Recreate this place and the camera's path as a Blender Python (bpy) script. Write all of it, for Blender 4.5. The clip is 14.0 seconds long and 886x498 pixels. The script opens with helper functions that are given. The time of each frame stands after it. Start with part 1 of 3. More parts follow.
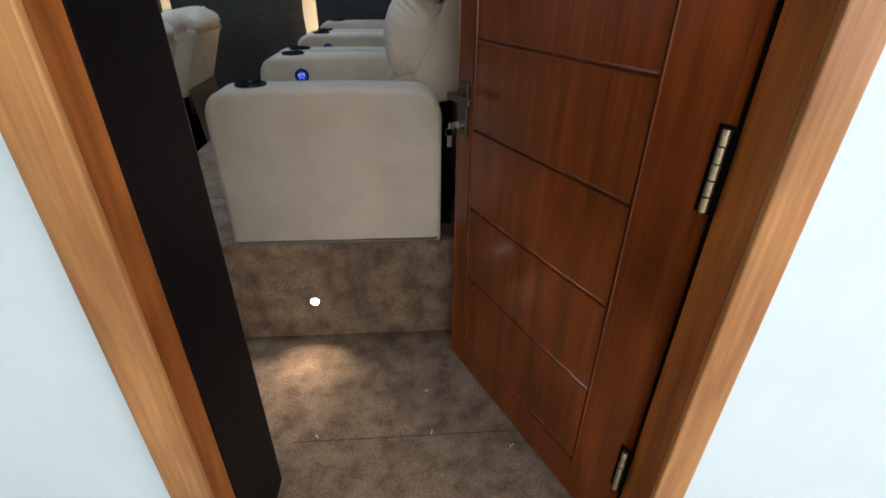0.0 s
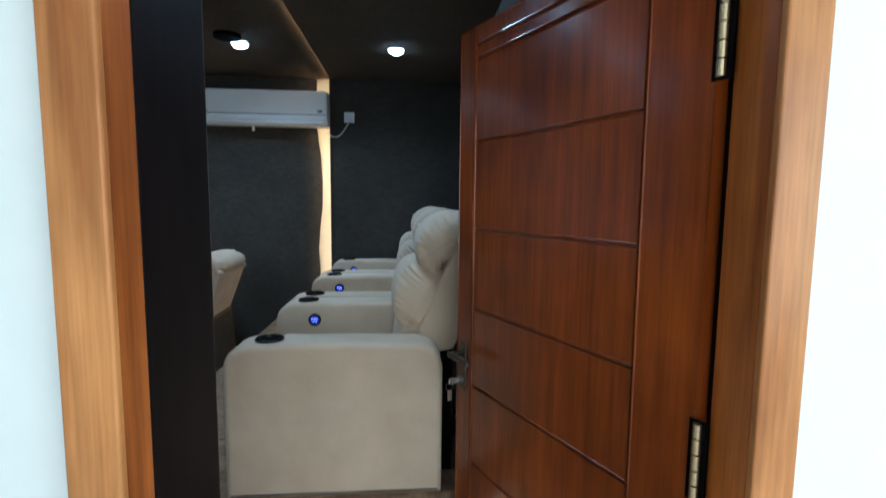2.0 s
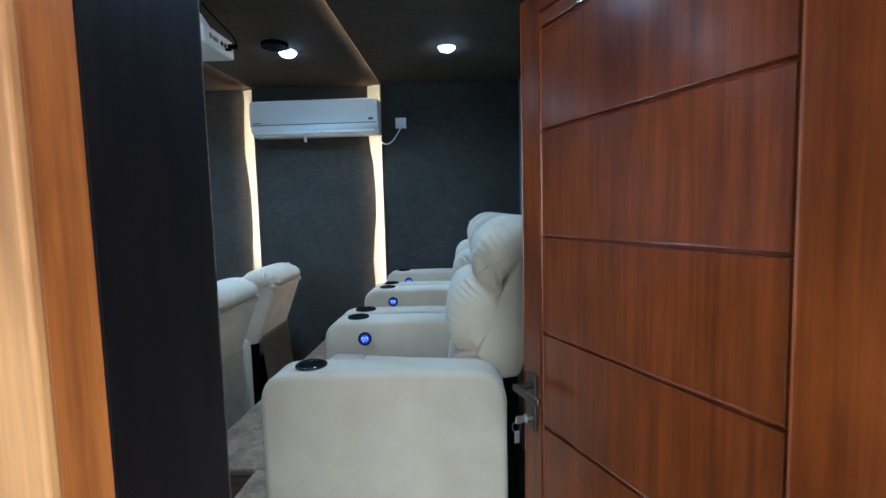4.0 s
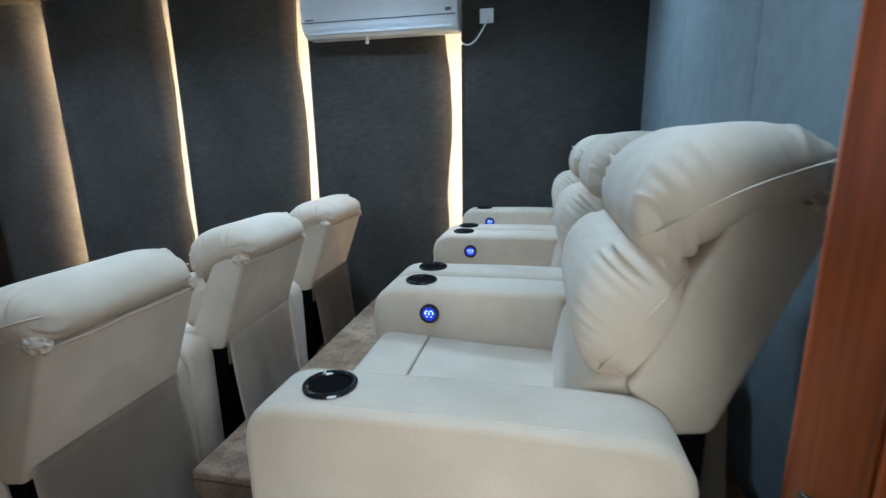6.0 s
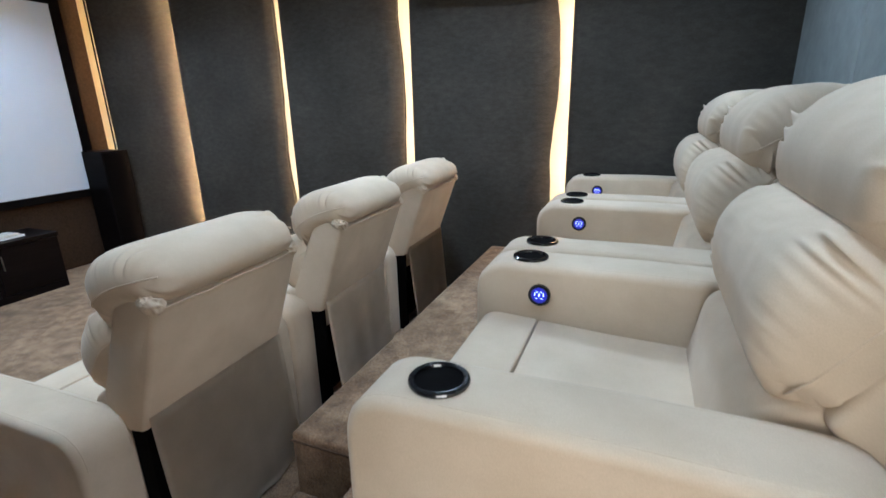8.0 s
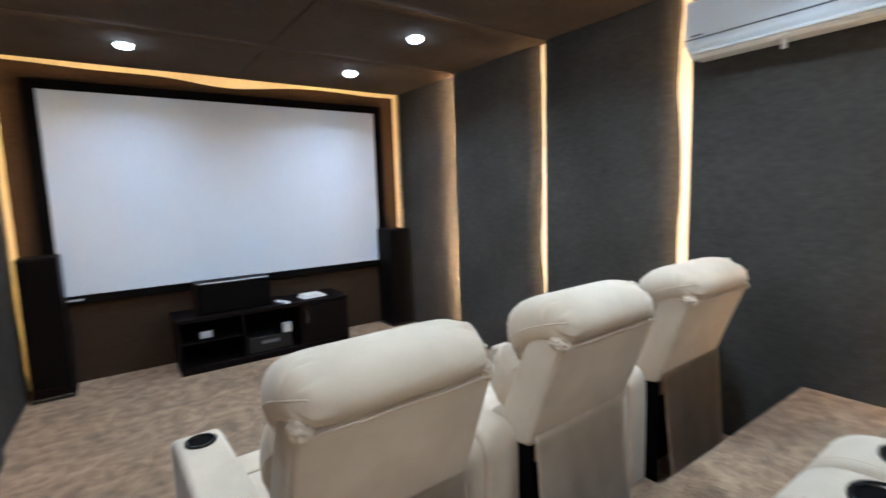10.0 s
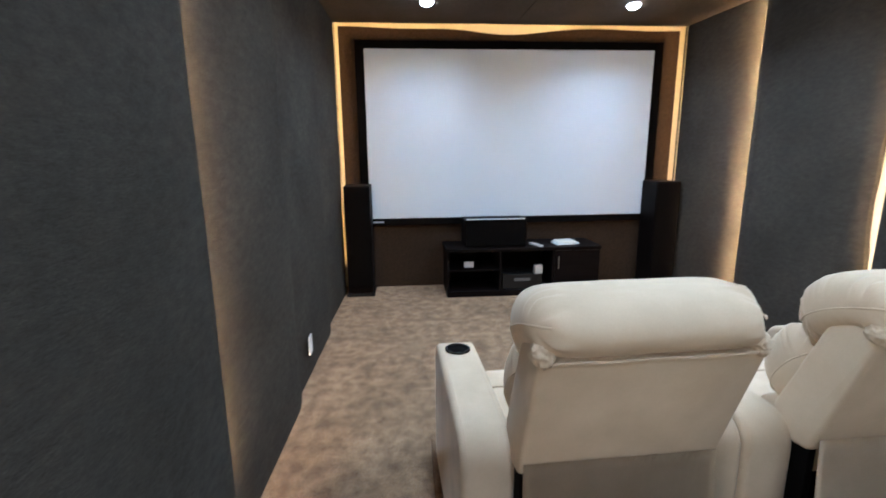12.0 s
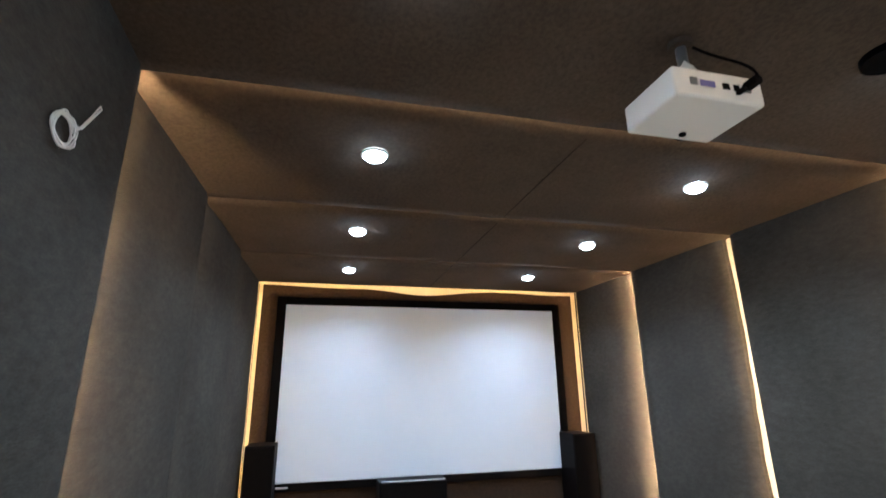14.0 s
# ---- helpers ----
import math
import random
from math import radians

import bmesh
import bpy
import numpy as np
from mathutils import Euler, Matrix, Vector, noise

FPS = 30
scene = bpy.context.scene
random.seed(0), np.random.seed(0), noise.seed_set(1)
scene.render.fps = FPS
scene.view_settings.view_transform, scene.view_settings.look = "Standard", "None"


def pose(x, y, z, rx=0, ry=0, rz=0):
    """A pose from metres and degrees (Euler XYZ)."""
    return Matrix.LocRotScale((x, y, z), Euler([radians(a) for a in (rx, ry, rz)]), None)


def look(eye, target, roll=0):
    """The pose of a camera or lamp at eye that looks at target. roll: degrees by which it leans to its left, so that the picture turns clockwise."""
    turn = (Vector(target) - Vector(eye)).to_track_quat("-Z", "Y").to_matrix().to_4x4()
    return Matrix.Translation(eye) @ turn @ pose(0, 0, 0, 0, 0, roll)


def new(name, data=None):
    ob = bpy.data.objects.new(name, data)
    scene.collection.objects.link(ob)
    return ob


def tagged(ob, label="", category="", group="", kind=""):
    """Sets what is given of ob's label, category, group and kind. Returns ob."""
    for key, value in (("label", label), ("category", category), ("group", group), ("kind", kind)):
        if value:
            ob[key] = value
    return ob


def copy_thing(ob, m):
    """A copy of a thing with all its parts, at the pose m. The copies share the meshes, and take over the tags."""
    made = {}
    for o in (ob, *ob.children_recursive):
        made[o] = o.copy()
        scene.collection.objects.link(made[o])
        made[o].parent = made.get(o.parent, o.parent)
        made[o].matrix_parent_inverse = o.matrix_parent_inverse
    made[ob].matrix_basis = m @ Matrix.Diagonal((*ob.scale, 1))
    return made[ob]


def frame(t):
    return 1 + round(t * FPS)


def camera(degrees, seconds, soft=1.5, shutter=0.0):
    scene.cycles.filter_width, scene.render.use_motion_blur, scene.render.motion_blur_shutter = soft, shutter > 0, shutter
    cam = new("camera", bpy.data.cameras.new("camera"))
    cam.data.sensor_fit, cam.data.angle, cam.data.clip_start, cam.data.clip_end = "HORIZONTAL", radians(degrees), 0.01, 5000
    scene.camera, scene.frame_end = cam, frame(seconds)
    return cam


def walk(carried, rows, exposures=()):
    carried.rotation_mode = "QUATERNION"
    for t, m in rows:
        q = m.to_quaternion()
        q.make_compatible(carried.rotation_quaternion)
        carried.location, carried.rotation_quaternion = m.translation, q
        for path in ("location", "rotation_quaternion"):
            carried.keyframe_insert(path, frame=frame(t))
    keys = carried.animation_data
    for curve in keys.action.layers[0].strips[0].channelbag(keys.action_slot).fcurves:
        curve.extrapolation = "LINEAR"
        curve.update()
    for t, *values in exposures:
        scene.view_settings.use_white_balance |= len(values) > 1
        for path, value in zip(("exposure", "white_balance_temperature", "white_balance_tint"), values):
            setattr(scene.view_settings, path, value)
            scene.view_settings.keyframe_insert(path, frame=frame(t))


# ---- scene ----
cam = camera(86.2, 14.0, shutter=0.35)
PATH = [
    (0, (0.023, 0.028, 1.346), (0.159, 1.751, 0.338), 0.7),
    (0.5, (0.026, 0.003, 1.389), (0.178, 1.814, 0.554), 0.7),
    (1, (0.018, -0.019, 1.436), (0.162, 1.868, 0.787), 0.2),
    (1.5, (0.014, -0.03, 1.478), (0.15, 1.915, 1.033), 0.4),
    (2, (0.009, -0.039, 1.525), (0.162, 1.945, 1.329), 0.6),
    (2.2, (0.006, -0.05, 1.532), (0.169, 1.941, 1.439), 0.6),
    (4.3, (0.021, 0.296, 1.512), (-0.143, 2.279, 1.304), -0.6),
    (4.5, (0.017, 0.371, 1.505), (-0.182, 2.342, 1.227), -0.1),
    (5, (-0.024, 0.599, 1.461), (-0.239, 2.556, 1.11), -0.8),
    (5.5, (-0.101, 0.749, 1.462), (-0.283, 2.701, 1.067), -0.5),
    (6, (-0.11, 0.944, 1.464), (-0.513, 2.852, 1.021), -0.9),
    (6.5, (-0.102, 1.081, 1.453), (-0.69, 2.925, 0.948), -1.3),
    (7, (-0.157, 1.033, 1.437), (-0.881, 2.778, 0.781), -1.7),
    (7.2, (-0.183, 1.004, 1.425), (-0.881, 2.746, 0.732), -1.3),
    (9.3, (-0.249, 1.387, 1.509), (-1.355, 3.036, 1.268), -2.4),
    (9.5, (-0.285, 1.433, 1.503), (-1.497, 3.01, 1.285), -2.6),
    (9.8, (-0.305, 1.44, 1.52), (-1.747, 2.803, 1.269), -2.1),
    (10, (-0.339, 1.506, 1.49), (-1.962, 2.651, 1.253), -1.9),
    (10.5, (-0.336, 1.524, 1.487), (-2.248, 2.041, 1.209), -1.9),
    (11, (-0.354, 1.495, 1.472), (-2.322, 1.598, 1.129), -1.8),
    (11.5, (-0.335, 1.476, 1.512), (-2.287, 1.334, 1.102), -2.1),
    (12, (-0.338, 1.499, 1.453), (-2.288, 1.657, 1.035), -0.5),
    (12.5, (-0.328, 1.529, 1.487), (-2.302, 1.789, 1.289), -0.5),
    (13, (-0.304, 1.548, 1.531), (-2.274, 1.889, 1.602), -0.4),
    (13.5, (-0.278, 1.54, 1.56), (-2.205, 1.95, 1.905), -0.5),
    (14, (-0.252, 1.548, 1.584), (-2.117, 2.009, 2.14), -0.7),
]
walk(cam, [(t, look(eye, target, roll)) for t, eye, target, roll in PATH],
     exposures=((0, -0.68, 5050, 5), (2.2, -0.4, 4720, -1), (4.5, 0.25, 4200, -4), (5.5, 0.42, 4400, -3), (7.2, 0.4, 5150, 6), (9.3, 0.6, 5350, 7), (12.5, 0.75, 5400, 7), (14, 0.9, 5400, 7)))


# ---- exposure, world and large lights ----
world = bpy.data.worlds.new("world")
scene.world = world
world.use_nodes = True
wn = world.node_tree
sky = wn.nodes.new("ShaderNodeTexSky")
sky.sky_type, sky.sun_disc, sky.sun_elevation, sky.sun_rotation = "NISHITA", False, radians(50), radians(200)
wn.links.new(sky.outputs[0], wn.nodes["Background"].inputs[0])
wn.nodes["Background"].inputs[1].default_value = 0.1

WARM = (1.0, 0.61, 0.28)
COOL = (0.80, 0.92, 1.0)
LAMP_WATTS = 6.6
LED = 80.0
BACK_FILL_WATTS = 100.0
SIDE_WATTS = 105.0


def area_lamp(name, at, target, sx, sy, watts, colour, shape="RECTANGLE", spread=180):
    data = bpy.data.lights.new(name, "AREA")
    data.shape, data.size, data.size_y, data.energy, data.color, data.spread = shape, sx, sy, watts, colour, radians(spread)
    ob = new(name, data)
    ob.matrix_world = look(at, target)
    return ob


# ---- materials ----
def material(name, base, rough=0.8, metal=0.0, second=None, scale=8.0, stretch=(1, 1, 1), detail=6.0, low=0.35, high=0.65,
             fine=0.0, fine_scale=300.0, fine_stretch=(1, 1, 1), bump=0.0, bump_scale=300.0, bump_stretch=(1, 1, 1), bump_dist=0.002,
             coat=0.0, sheen=0.0, emit=None, strength=0.0, wide=0.0, rand=0.0, spec=0.5):
    """A principled surface: two colours mixed by noise, a fine grain, a broad unevenness and a bump."""
    m = bpy.data.materials.new(name)
    m.use_nodes = True
    t = m.node_tree
    N, L = t.nodes, t.links
    p = N["Principled BSDF"]
    p.inputs["Base Color"].default_value = (*base, 1)
    p.inputs["Roughness"].default_value = rough
    p.inputs["Metallic"].default_value = metal
    p.inputs["Specular IOR Level"].default_value = spec
    p.inputs["Coat Weight"].default_value = coat
    p.inputs["Coat Roughness"].default_value = 0.17
    p.inputs["Sheen Weight"].default_value = sheen
    p.inputs["Sheen Roughness"].default_value = 0.4
    co = N.new("ShaderNodeTexCoord")

    def noise_node(sc, st, det=5.0, roughness=0.6):
        mp = N.new("ShaderNodeMapping")
        mp.inputs["Scale"].default_value = st
        L.new(co.outputs["Object"], mp.inputs[0])
        nz = N.new("ShaderNodeTexNoise")
        nz.inputs["Scale"].default_value, nz.inputs["Detail"].default_value, nz.inputs["Roughness"].default_value = sc, det, roughness
        L.new(mp.outputs[0], nz.inputs["Vector"])
        return nz

    out = None
    if second:
        nz = noise_node(scale, stretch, detail)
        mr = N.new("ShaderNodeMapRange")
        mr.inputs[1].default_value, mr.inputs[2].default_value = low, high
        L.new(nz.outputs[0], mr.inputs[0])
        mx = N.new("ShaderNodeMix")
        mx.data_type = "RGBA"
        mx.inputs[6].default_value, mx.inputs[7].default_value = (*base, 1), (*second, 1)
        L.new(mr.outputs[0], mx.inputs[0])
        out = mx.outputs[2]
    for amount, sc, st in ((fine, fine_scale, fine_stretch), (wide, 1.7, (1, 1, 1))):
        if amount:
            nz = noise_node(sc, st, 3.0)
            mr = N.new("ShaderNodeMapRange")
            mr.inputs[1].default_value, mr.inputs[2].default_value = 0.3, 0.7
            mr.inputs[3].default_value, mr.inputs[4].default_value = 1 - amount, 1 + amount
            L.new(nz.outputs[0], mr.inputs[0])
            mul = N.new("ShaderNodeMix")
            mul.data_type, mul.blend_type = "RGBA", "MULTIPLY"
            mul.inputs[0].default_value = 1.0
            if out:
                L.new(out, mul.inputs[6])
            else:
                mul.inputs[6].default_value = (*base, 1)
            L.new(mr.outputs[0], mul.inputs[7])
            out = mul.outputs[2]
    if rand:
        oi = N.new("ShaderNodeObjectInfo")
        mr = N.new("ShaderNodeMapRange")
        mr.inputs[3].default_value, mr.inputs[4].default_value = 1 - rand, 1 + rand
        L.new(oi.outputs["Random"], mr.inputs[0])
        mul = N.new("ShaderNodeMix")
        mul.data_type, mul.blend_type = "RGBA", "MULTIPLY"
        mul.inputs[0].default_value = 1.0
        if out:
            L.new(out, mul.inputs[6])
        else:
            mul.inputs[6].default_value = (*base, 1)
        L.new(mr.outputs[0], mul.inputs[7])
        out = mul.outputs[2]
    if out:
        L.new(out, p.inputs["Base Color"])
    if bump:
        nz = noise_node(bump_scale, bump_stretch, 4.0, 0.7)
        bp = N.new("ShaderNodeBump")
        bp.inputs["Strength"].default_value, bp.inputs["Distance"].default_value = bump, bump_dist
        L.new(nz.outputs[0], bp.inputs["Height"])
        L.new(bp.outputs[0], p.inputs["Normal"])
    if emit:
        p.inputs["Emission Color"].default_value = (*emit, 1)
        p.inputs["Emission Strength"].default_value = strength
    return m


M_WALL = material("wall_fabric", (0.046, 0.041, 0.035), 0.95, second=(0.064, 0.0575, 0.050), scale=26, stretch=(0.7, 0.7, 1.5), low=0.3, high=0.7,
                  fine=0.12, fine_scale=120, fine_stretch=(0.6, 0.6, 1.6), wide=0.2, bump=0.38, bump_scale=95, bump_stretch=(0.6, 0.6, 1.5), bump_dist=0.007, spec=0.05)
M_CEIL = material("ceiling_fabric", (0.073, 0.055, 0.042), 0.95, second=(0.101, 0.079, 0.060), scale=60, fine=0.12, fine_scale=220, bump=0.2, wide=0.14, spec=0.08)
M_SCREENWALL = material("screen_wall_fabric", (0.026, 0.017, 0.012), 0.95, second=(0.040, 0.026, 0.018), scale=60, fine=0.2, bump=0.4, wide=0.1, spec=0.08)
M_SEAMCLOTH = material("ceiling_joint_cloth", (0.042, 0.031, 0.023), 0.95, second=(0.055, 0.041, 0.031), scale=60, fine=0.2, spec=0.05)
M_CARPET = material("carpet", (0.180, 0.109, 0.064), 1.0, second=(0.360, 0.240, 0.146), scale=11, detail=8, low=0.37, high=0.65,
                    fine=0.34, fine_scale=130, bump=1.0, bump_scale=110, bump_dist=0.007, sheen=0.2, wide=0.26, spec=0.08)
M_FABRIC = material("cream_suede", (0.535, 0.42, 0.30), 0.85, second=(0.625, 0.505, 0.375), scale=5, low=0.3, high=0.7,
                    fine=0.045, fine_scale=420, bump=0.14, bump_scale=400, bump_dist=0.001, sheen=0.12, wide=0.15, spec=0.10)
M_BACKPANEL = material("grey_blue_leatherette", (0.235, 0.252, 0.246), 0.6, second=(0.285, 0.302, 0.295), scale=12, bump=0.1, bump_scale=300)
M_WHITEWALL = material("white_wall_paint", (0.77, 0.81, 0.80), 0.7, second=(0.81, 0.845, 0.835), scale=5, bump=0.12, bump_scale=80, bump_dist=0.001, wide=0.02)
M_DOOR = material("red_brown_varnished_wood", (0.106, 0.0188, 0.0024), 0.28, second=(0.275, 0.0635, 0.0070), scale=4, stretch=(5, 5, 0.5), detail=7,
                  low=0.25, high=0.75, fine=0.20, fine_scale=60, fine_stretch=(2, 2, 0.05), wide=0.42, coat=0.30, bump=0.06, bump_scale=120, bump_stretch=(2, 2, 0.05), spec=0.3)
M_CASING = material("light_teak", (0.30, 0.108, 0.026), 0.45, second=(0.52, 0.240, 0.074), scale=2.2, stretch=(5, 5, 0.8), detail=4, low=0.36, high=0.64,
                    fine=0.16, fine_scale=60, fine_stretch=(2, 2, 0.06), wide=0.25, coat=0.12, spec=0.3)
M_JAMB = material("orange_teak", (0.20, 0.050, 0.006), 0.45, second=(0.40, 0.122, 0.018), scale=2.2, stretch=(6, 6, 0.8), detail=4, low=0.36, high=0.64,
                  fine=0.18, fine_scale=60, fine_stretch=(2, 2, 0.06), wide=0.3, coat=0.12, spec=0.3)
M_REVEAL = material("dark_brown_laminate", (0.0055, 0.0038, 0.0040), 0.5, second=(0.0095, 0.0064, 0.0062), scale=8, stretch=(4, 4, 0.5), wide=0.1, spec=0.08)
M_RAWEDGE = material("worn_raw_edge", (0.035, 0.020, 0.014), 0.8, second=(0.10, 0.075, 0.06), scale=40, fine=0.3, fine_scale=200)
M_BLACK = material("black_plastic", (0.012, 0.012, 0.013), 0.22, wide=0.1, spec=0.4)
M_MATTBLACK = material("matt_black", (0.0035, 0.003, 0.003), 0.8, fine=0.2, spec=0.04)
M_DARKWOOD = material("wenge_laminate", (0.0032, 0.0022, 0.0022), 0.55, second=(0.006, 0.004, 0.004), scale=6, stretch=(1, 0.3, 6), wide=0.15, spec=0.07)
M_WHITE = material("white_plastic", (0.78, 0.79, 0.80), 0.16, wide=0.03)
M_CREAM = material("aged_white_plastic", (0.72, 0.69, 0.64), 0.35, wide=0.04)
M_GREY = material("grey_plastic", (0.12, 0.13, 0.14), 0.4, wide=0.04)
M_STEEL = material("brushed_steel", (0.42, 0.38, 0.33), 0.35, 1.0, fine=0.15)
M_BRASS = material("worn_brass", (0.55, 0.44, 0.26), 0.35, 1.0, fine=0.25)
M_BRONZE = material("dark_bronze", (0.11, 0.09, 0.072), 0.42, 1.0, fine=0.2)
M_CHROME = material("chrome", (0.55, 0.55, 0.56), 0.15, 1.0, fine=0.05)
M_SCREEN = material("projection_screen", (0.58, 0.64, 0.73), 0.9, wide=0.02)
M_CHANNEL = material("cream_painted_channel", (0.70, 0.64, 0.52), 0.8, wide=0.06)
M_LED = material("warm_led", (0.9, 0.8, 0.6), 0.5, emit=WARM, strength=LED * 0.62)
M_LEDSTRONG = material("strong_warm_led", (0.9, 0.8, 0.6), 0.5, emit=WARM, strength=LED * 6.0)
M_LEDLEFT = material("left_warm_led", (0.9, 0.8, 0.6), 0.5, emit=WARM, strength=LED * 1.8)
M_GLOSSBLACK = material("gloss_black", (0.006, 0.006, 0.007), 0.07, spec=0.6, coat=0.5)
M_LEDDIM = material("dim_warm_led", (0.9, 0.8, 0.6), 0.5, emit=WARM, strength=LED * 0.22)
M_LEDSCREEN = material("warm_led_border", (0.9, 0.8, 0.6), 0.5, emit=(1.0, 0.56, 0.18), strength=LED * 0.30)
M_LAMP = material("downlight_glow", (0.9, 0.9, 0.9), 0.5, emit=COOL, strength=42.0)
M_STEPLAMP = material("step_light_glow", (0.9, 0.9, 0.9), 0.5, emit=(1.0, 0.78, 0.48), strength=22.0)
M_BLUE = material("blue_indicator", (0.02, 0.02, 0.3), 0.3, emit=(0.02, 0.03, 1.0), strength=0.16)
M_BLUEWHITE = material("pale_indicator", (0.3, 0.3, 0.6), 0.3, emit=(0.30, 0.36, 1.0), strength=4.0)
M_TILE = material("corridor_floor", (0.55, 0.53, 0.50), 0.3, second=(0.6, 0.58, 0.55), scale=4, wide=0.05)
M_LABEL = material("silver_print", (0.5, 0.5, 0.52), 0.4)
M_VIOLET = material("violet_socket", (0.10, 0.10, 0.35), 0.4)


# ---- helpers of the build ----
def mesh_of(name, bm, mat, smooth=False):
    me = bpy.data.meshes.new(name)
    bmesh.ops.recalc_face_normals(bm, faces=bm.faces)
    bm.to_mesh(me)
    bm.free()
    me.materials.append(mat)
    if smooth:
        for f in me.polygons:
            f.use_smooth = True
    return me


def part(name, bm, mat, parent, label="", smooth=False):
    ob = new(name, mesh_of(name, bm, mat, smooth))
    ob.parent = parent
    if label:
        tagged(ob, label)
    return ob


def single(name, bm, mat, label, category, group="", kind="", smooth=False, m=None):
    ob = new(name, mesh_of(name, bm, mat, smooth))
    if m:
        ob.matrix_world = m
    return tagged(ob, label, category, group, kind)


def thing(name, m, label, category, group="", kind=""):
    ob = new(name)
    ob.empty_display_size = 0.1
    ob.matrix_world = m
    return tagged(ob, label, category, group, kind)


def box(x0, x1, y0, y1, z0, z1, bevel=0.0, seg=2, bm=None):
    b = bmesh.new()
    bmesh.ops.create_cube(b, size=1.0)
    for v in b.verts:
        v.co = ((x0 + x1) / 2 + v.co.x * (x1 - x0), (y0 + y1) / 2 + v.co.y * (y1 - y0), (z0 + z1) / 2 + v.co.z * (z1 - z0))
    if bevel:
        bmesh.ops.bevel(b, geom=b.edges[:], offset=bevel, segments=seg, profile=0.5, affect="EDGES")
    if bm is None:
        return b
    me = bpy.data.meshes.new("tmp")
    b.to_mesh(me)
    b.free()
    bm.from_mesh(me)
    bpy.data.meshes.remove(me)
    return bm


def rounded(points, radii, seg=6):
    """A polygon with each corner rounded by its radius."""
    out = []
    n = len(points)
    for i in range(n):
        a, b, c = Vector(points[i - 1]), Vector(points[i]), Vector(points[(i + 1) % n])
        r = radii[i]
        if not r:
            out.append(tuple(b))
            continue
        u, w = (a - b).normalized(), (c - b).normalized()
        ang = u.angle(w)
        k = r / math.tan(ang / 2)
        p, q = b + u * k, b + w * k
        for j in range(seg + 1):
            s = j / seg
            out.append(tuple(p.lerp(b, s).lerp(b.lerp(q, s), s)))
    return out


def prism_y(profile, y0, y1, bevel=0.0, seg=3):
    """A profile in x and z drawn out along y, with soft edges."""
    b = bmesh.new()
    lo = [b.verts.new((x, y0, z)) for x, z in profile]
    hi = [b.verts.new((x, y1, z)) for x, z in profile]
    n = len(profile)
    f0, f1 = b.faces.new(lo), b.faces.new(hi[::-1])
    for i in range(n):
        b.faces.new((lo[i], hi[i], hi[(i + 1) % n], lo[(i + 1) % n]))
    bmesh.ops.recalc_face_normals(b, faces=b.faces)
    if bevel:
        rim = [e for e in b.edges if abs(e.verts[0].co.y - e.verts[1].co.y) < 1e-6]
        bmesh.ops.bevel(b, geom=rim, offset=bevel, segments=seg, profile=0.5, affect="EDGES")
    return b


def disc(r, depth, seg=28, axis="z"):
    b = bmesh.new()
    bmesh.ops.create_cone(b, cap_ends=True, segments=seg, radius1=r, radius2=r, depth=depth)
    if axis == "y":
        bmesh.ops.rotate(b, verts=b.verts, matrix=Matrix.Rotation(radians(90), 3, "X"))
    if axis == "x":
        bmesh.ops.rotate(b, verts=b.verts, matrix=Matrix.Rotation(radians(90), 3, "Y"))
    return b


def moved(bm, x, y, z):
    bmesh.ops.translate(bm, verts=bm.verts, vec=(x, y, z))
    return bm


def ring(r, t, seg=30, side=8, axis="z"):
    b = bmesh.new()
    loops = []
    for i in range(seg):
        a = 2 * math.pi * i / seg
        loops.append([b.verts.new(((r + t * math.cos(c)) * math.cos(a), (r + t * math.cos(c)) * math.sin(a), t * math.sin(c)))
                      for c in (2 * math.pi * j / side for j in range(side))])
    for i in range(seg):
        for j in range(side):
            b.faces.new((loops[i][j], loops[(i + 1) % seg][j], loops[(i + 1) % seg][(j + 1) % side], loops[i][(j + 1) % side]))
    if axis == "y":
        bmesh.ops.rotate(b, verts=b.verts, matrix=Matrix.Rotation(radians(90), 3, "X"))
    if axis == "x":
        bmesh.ops.rotate(b, verts=b.verts, matrix=Matrix.Rotation(radians(90), 3, "Y"))
    return b


def tube(points, r, seg=8, bm=None):
    """A round cable through the points."""
    b = bm or bmesh.new()
    pts = [Vector(p) for p in points]
    rows = []
    for i, p in enumerate(pts):
        d = (pts[min(i + 1, len(pts) - 1)] - pts[max(i - 1, 0)]).normalized()
        u = d.cross(Vector((0.31, 0.21, 0.93))).normalized()
        w = d.cross(u)
        rows.append([b.verts.new(p + r * (math.cos(a) * u + math.sin(a) * w)) for a in (2 * math.pi * j / seg for j in range(seg))])
    for i in range(len(rows) - 1):
        for j in range(seg):
            b.faces.new((rows[i][j], rows[i][(j + 1) % seg], rows[i + 1][(j + 1) % seg], rows[i + 1][j]))
    b.faces.new(rows[0][::-1])
    b.faces.new(rows[-1])
    return b


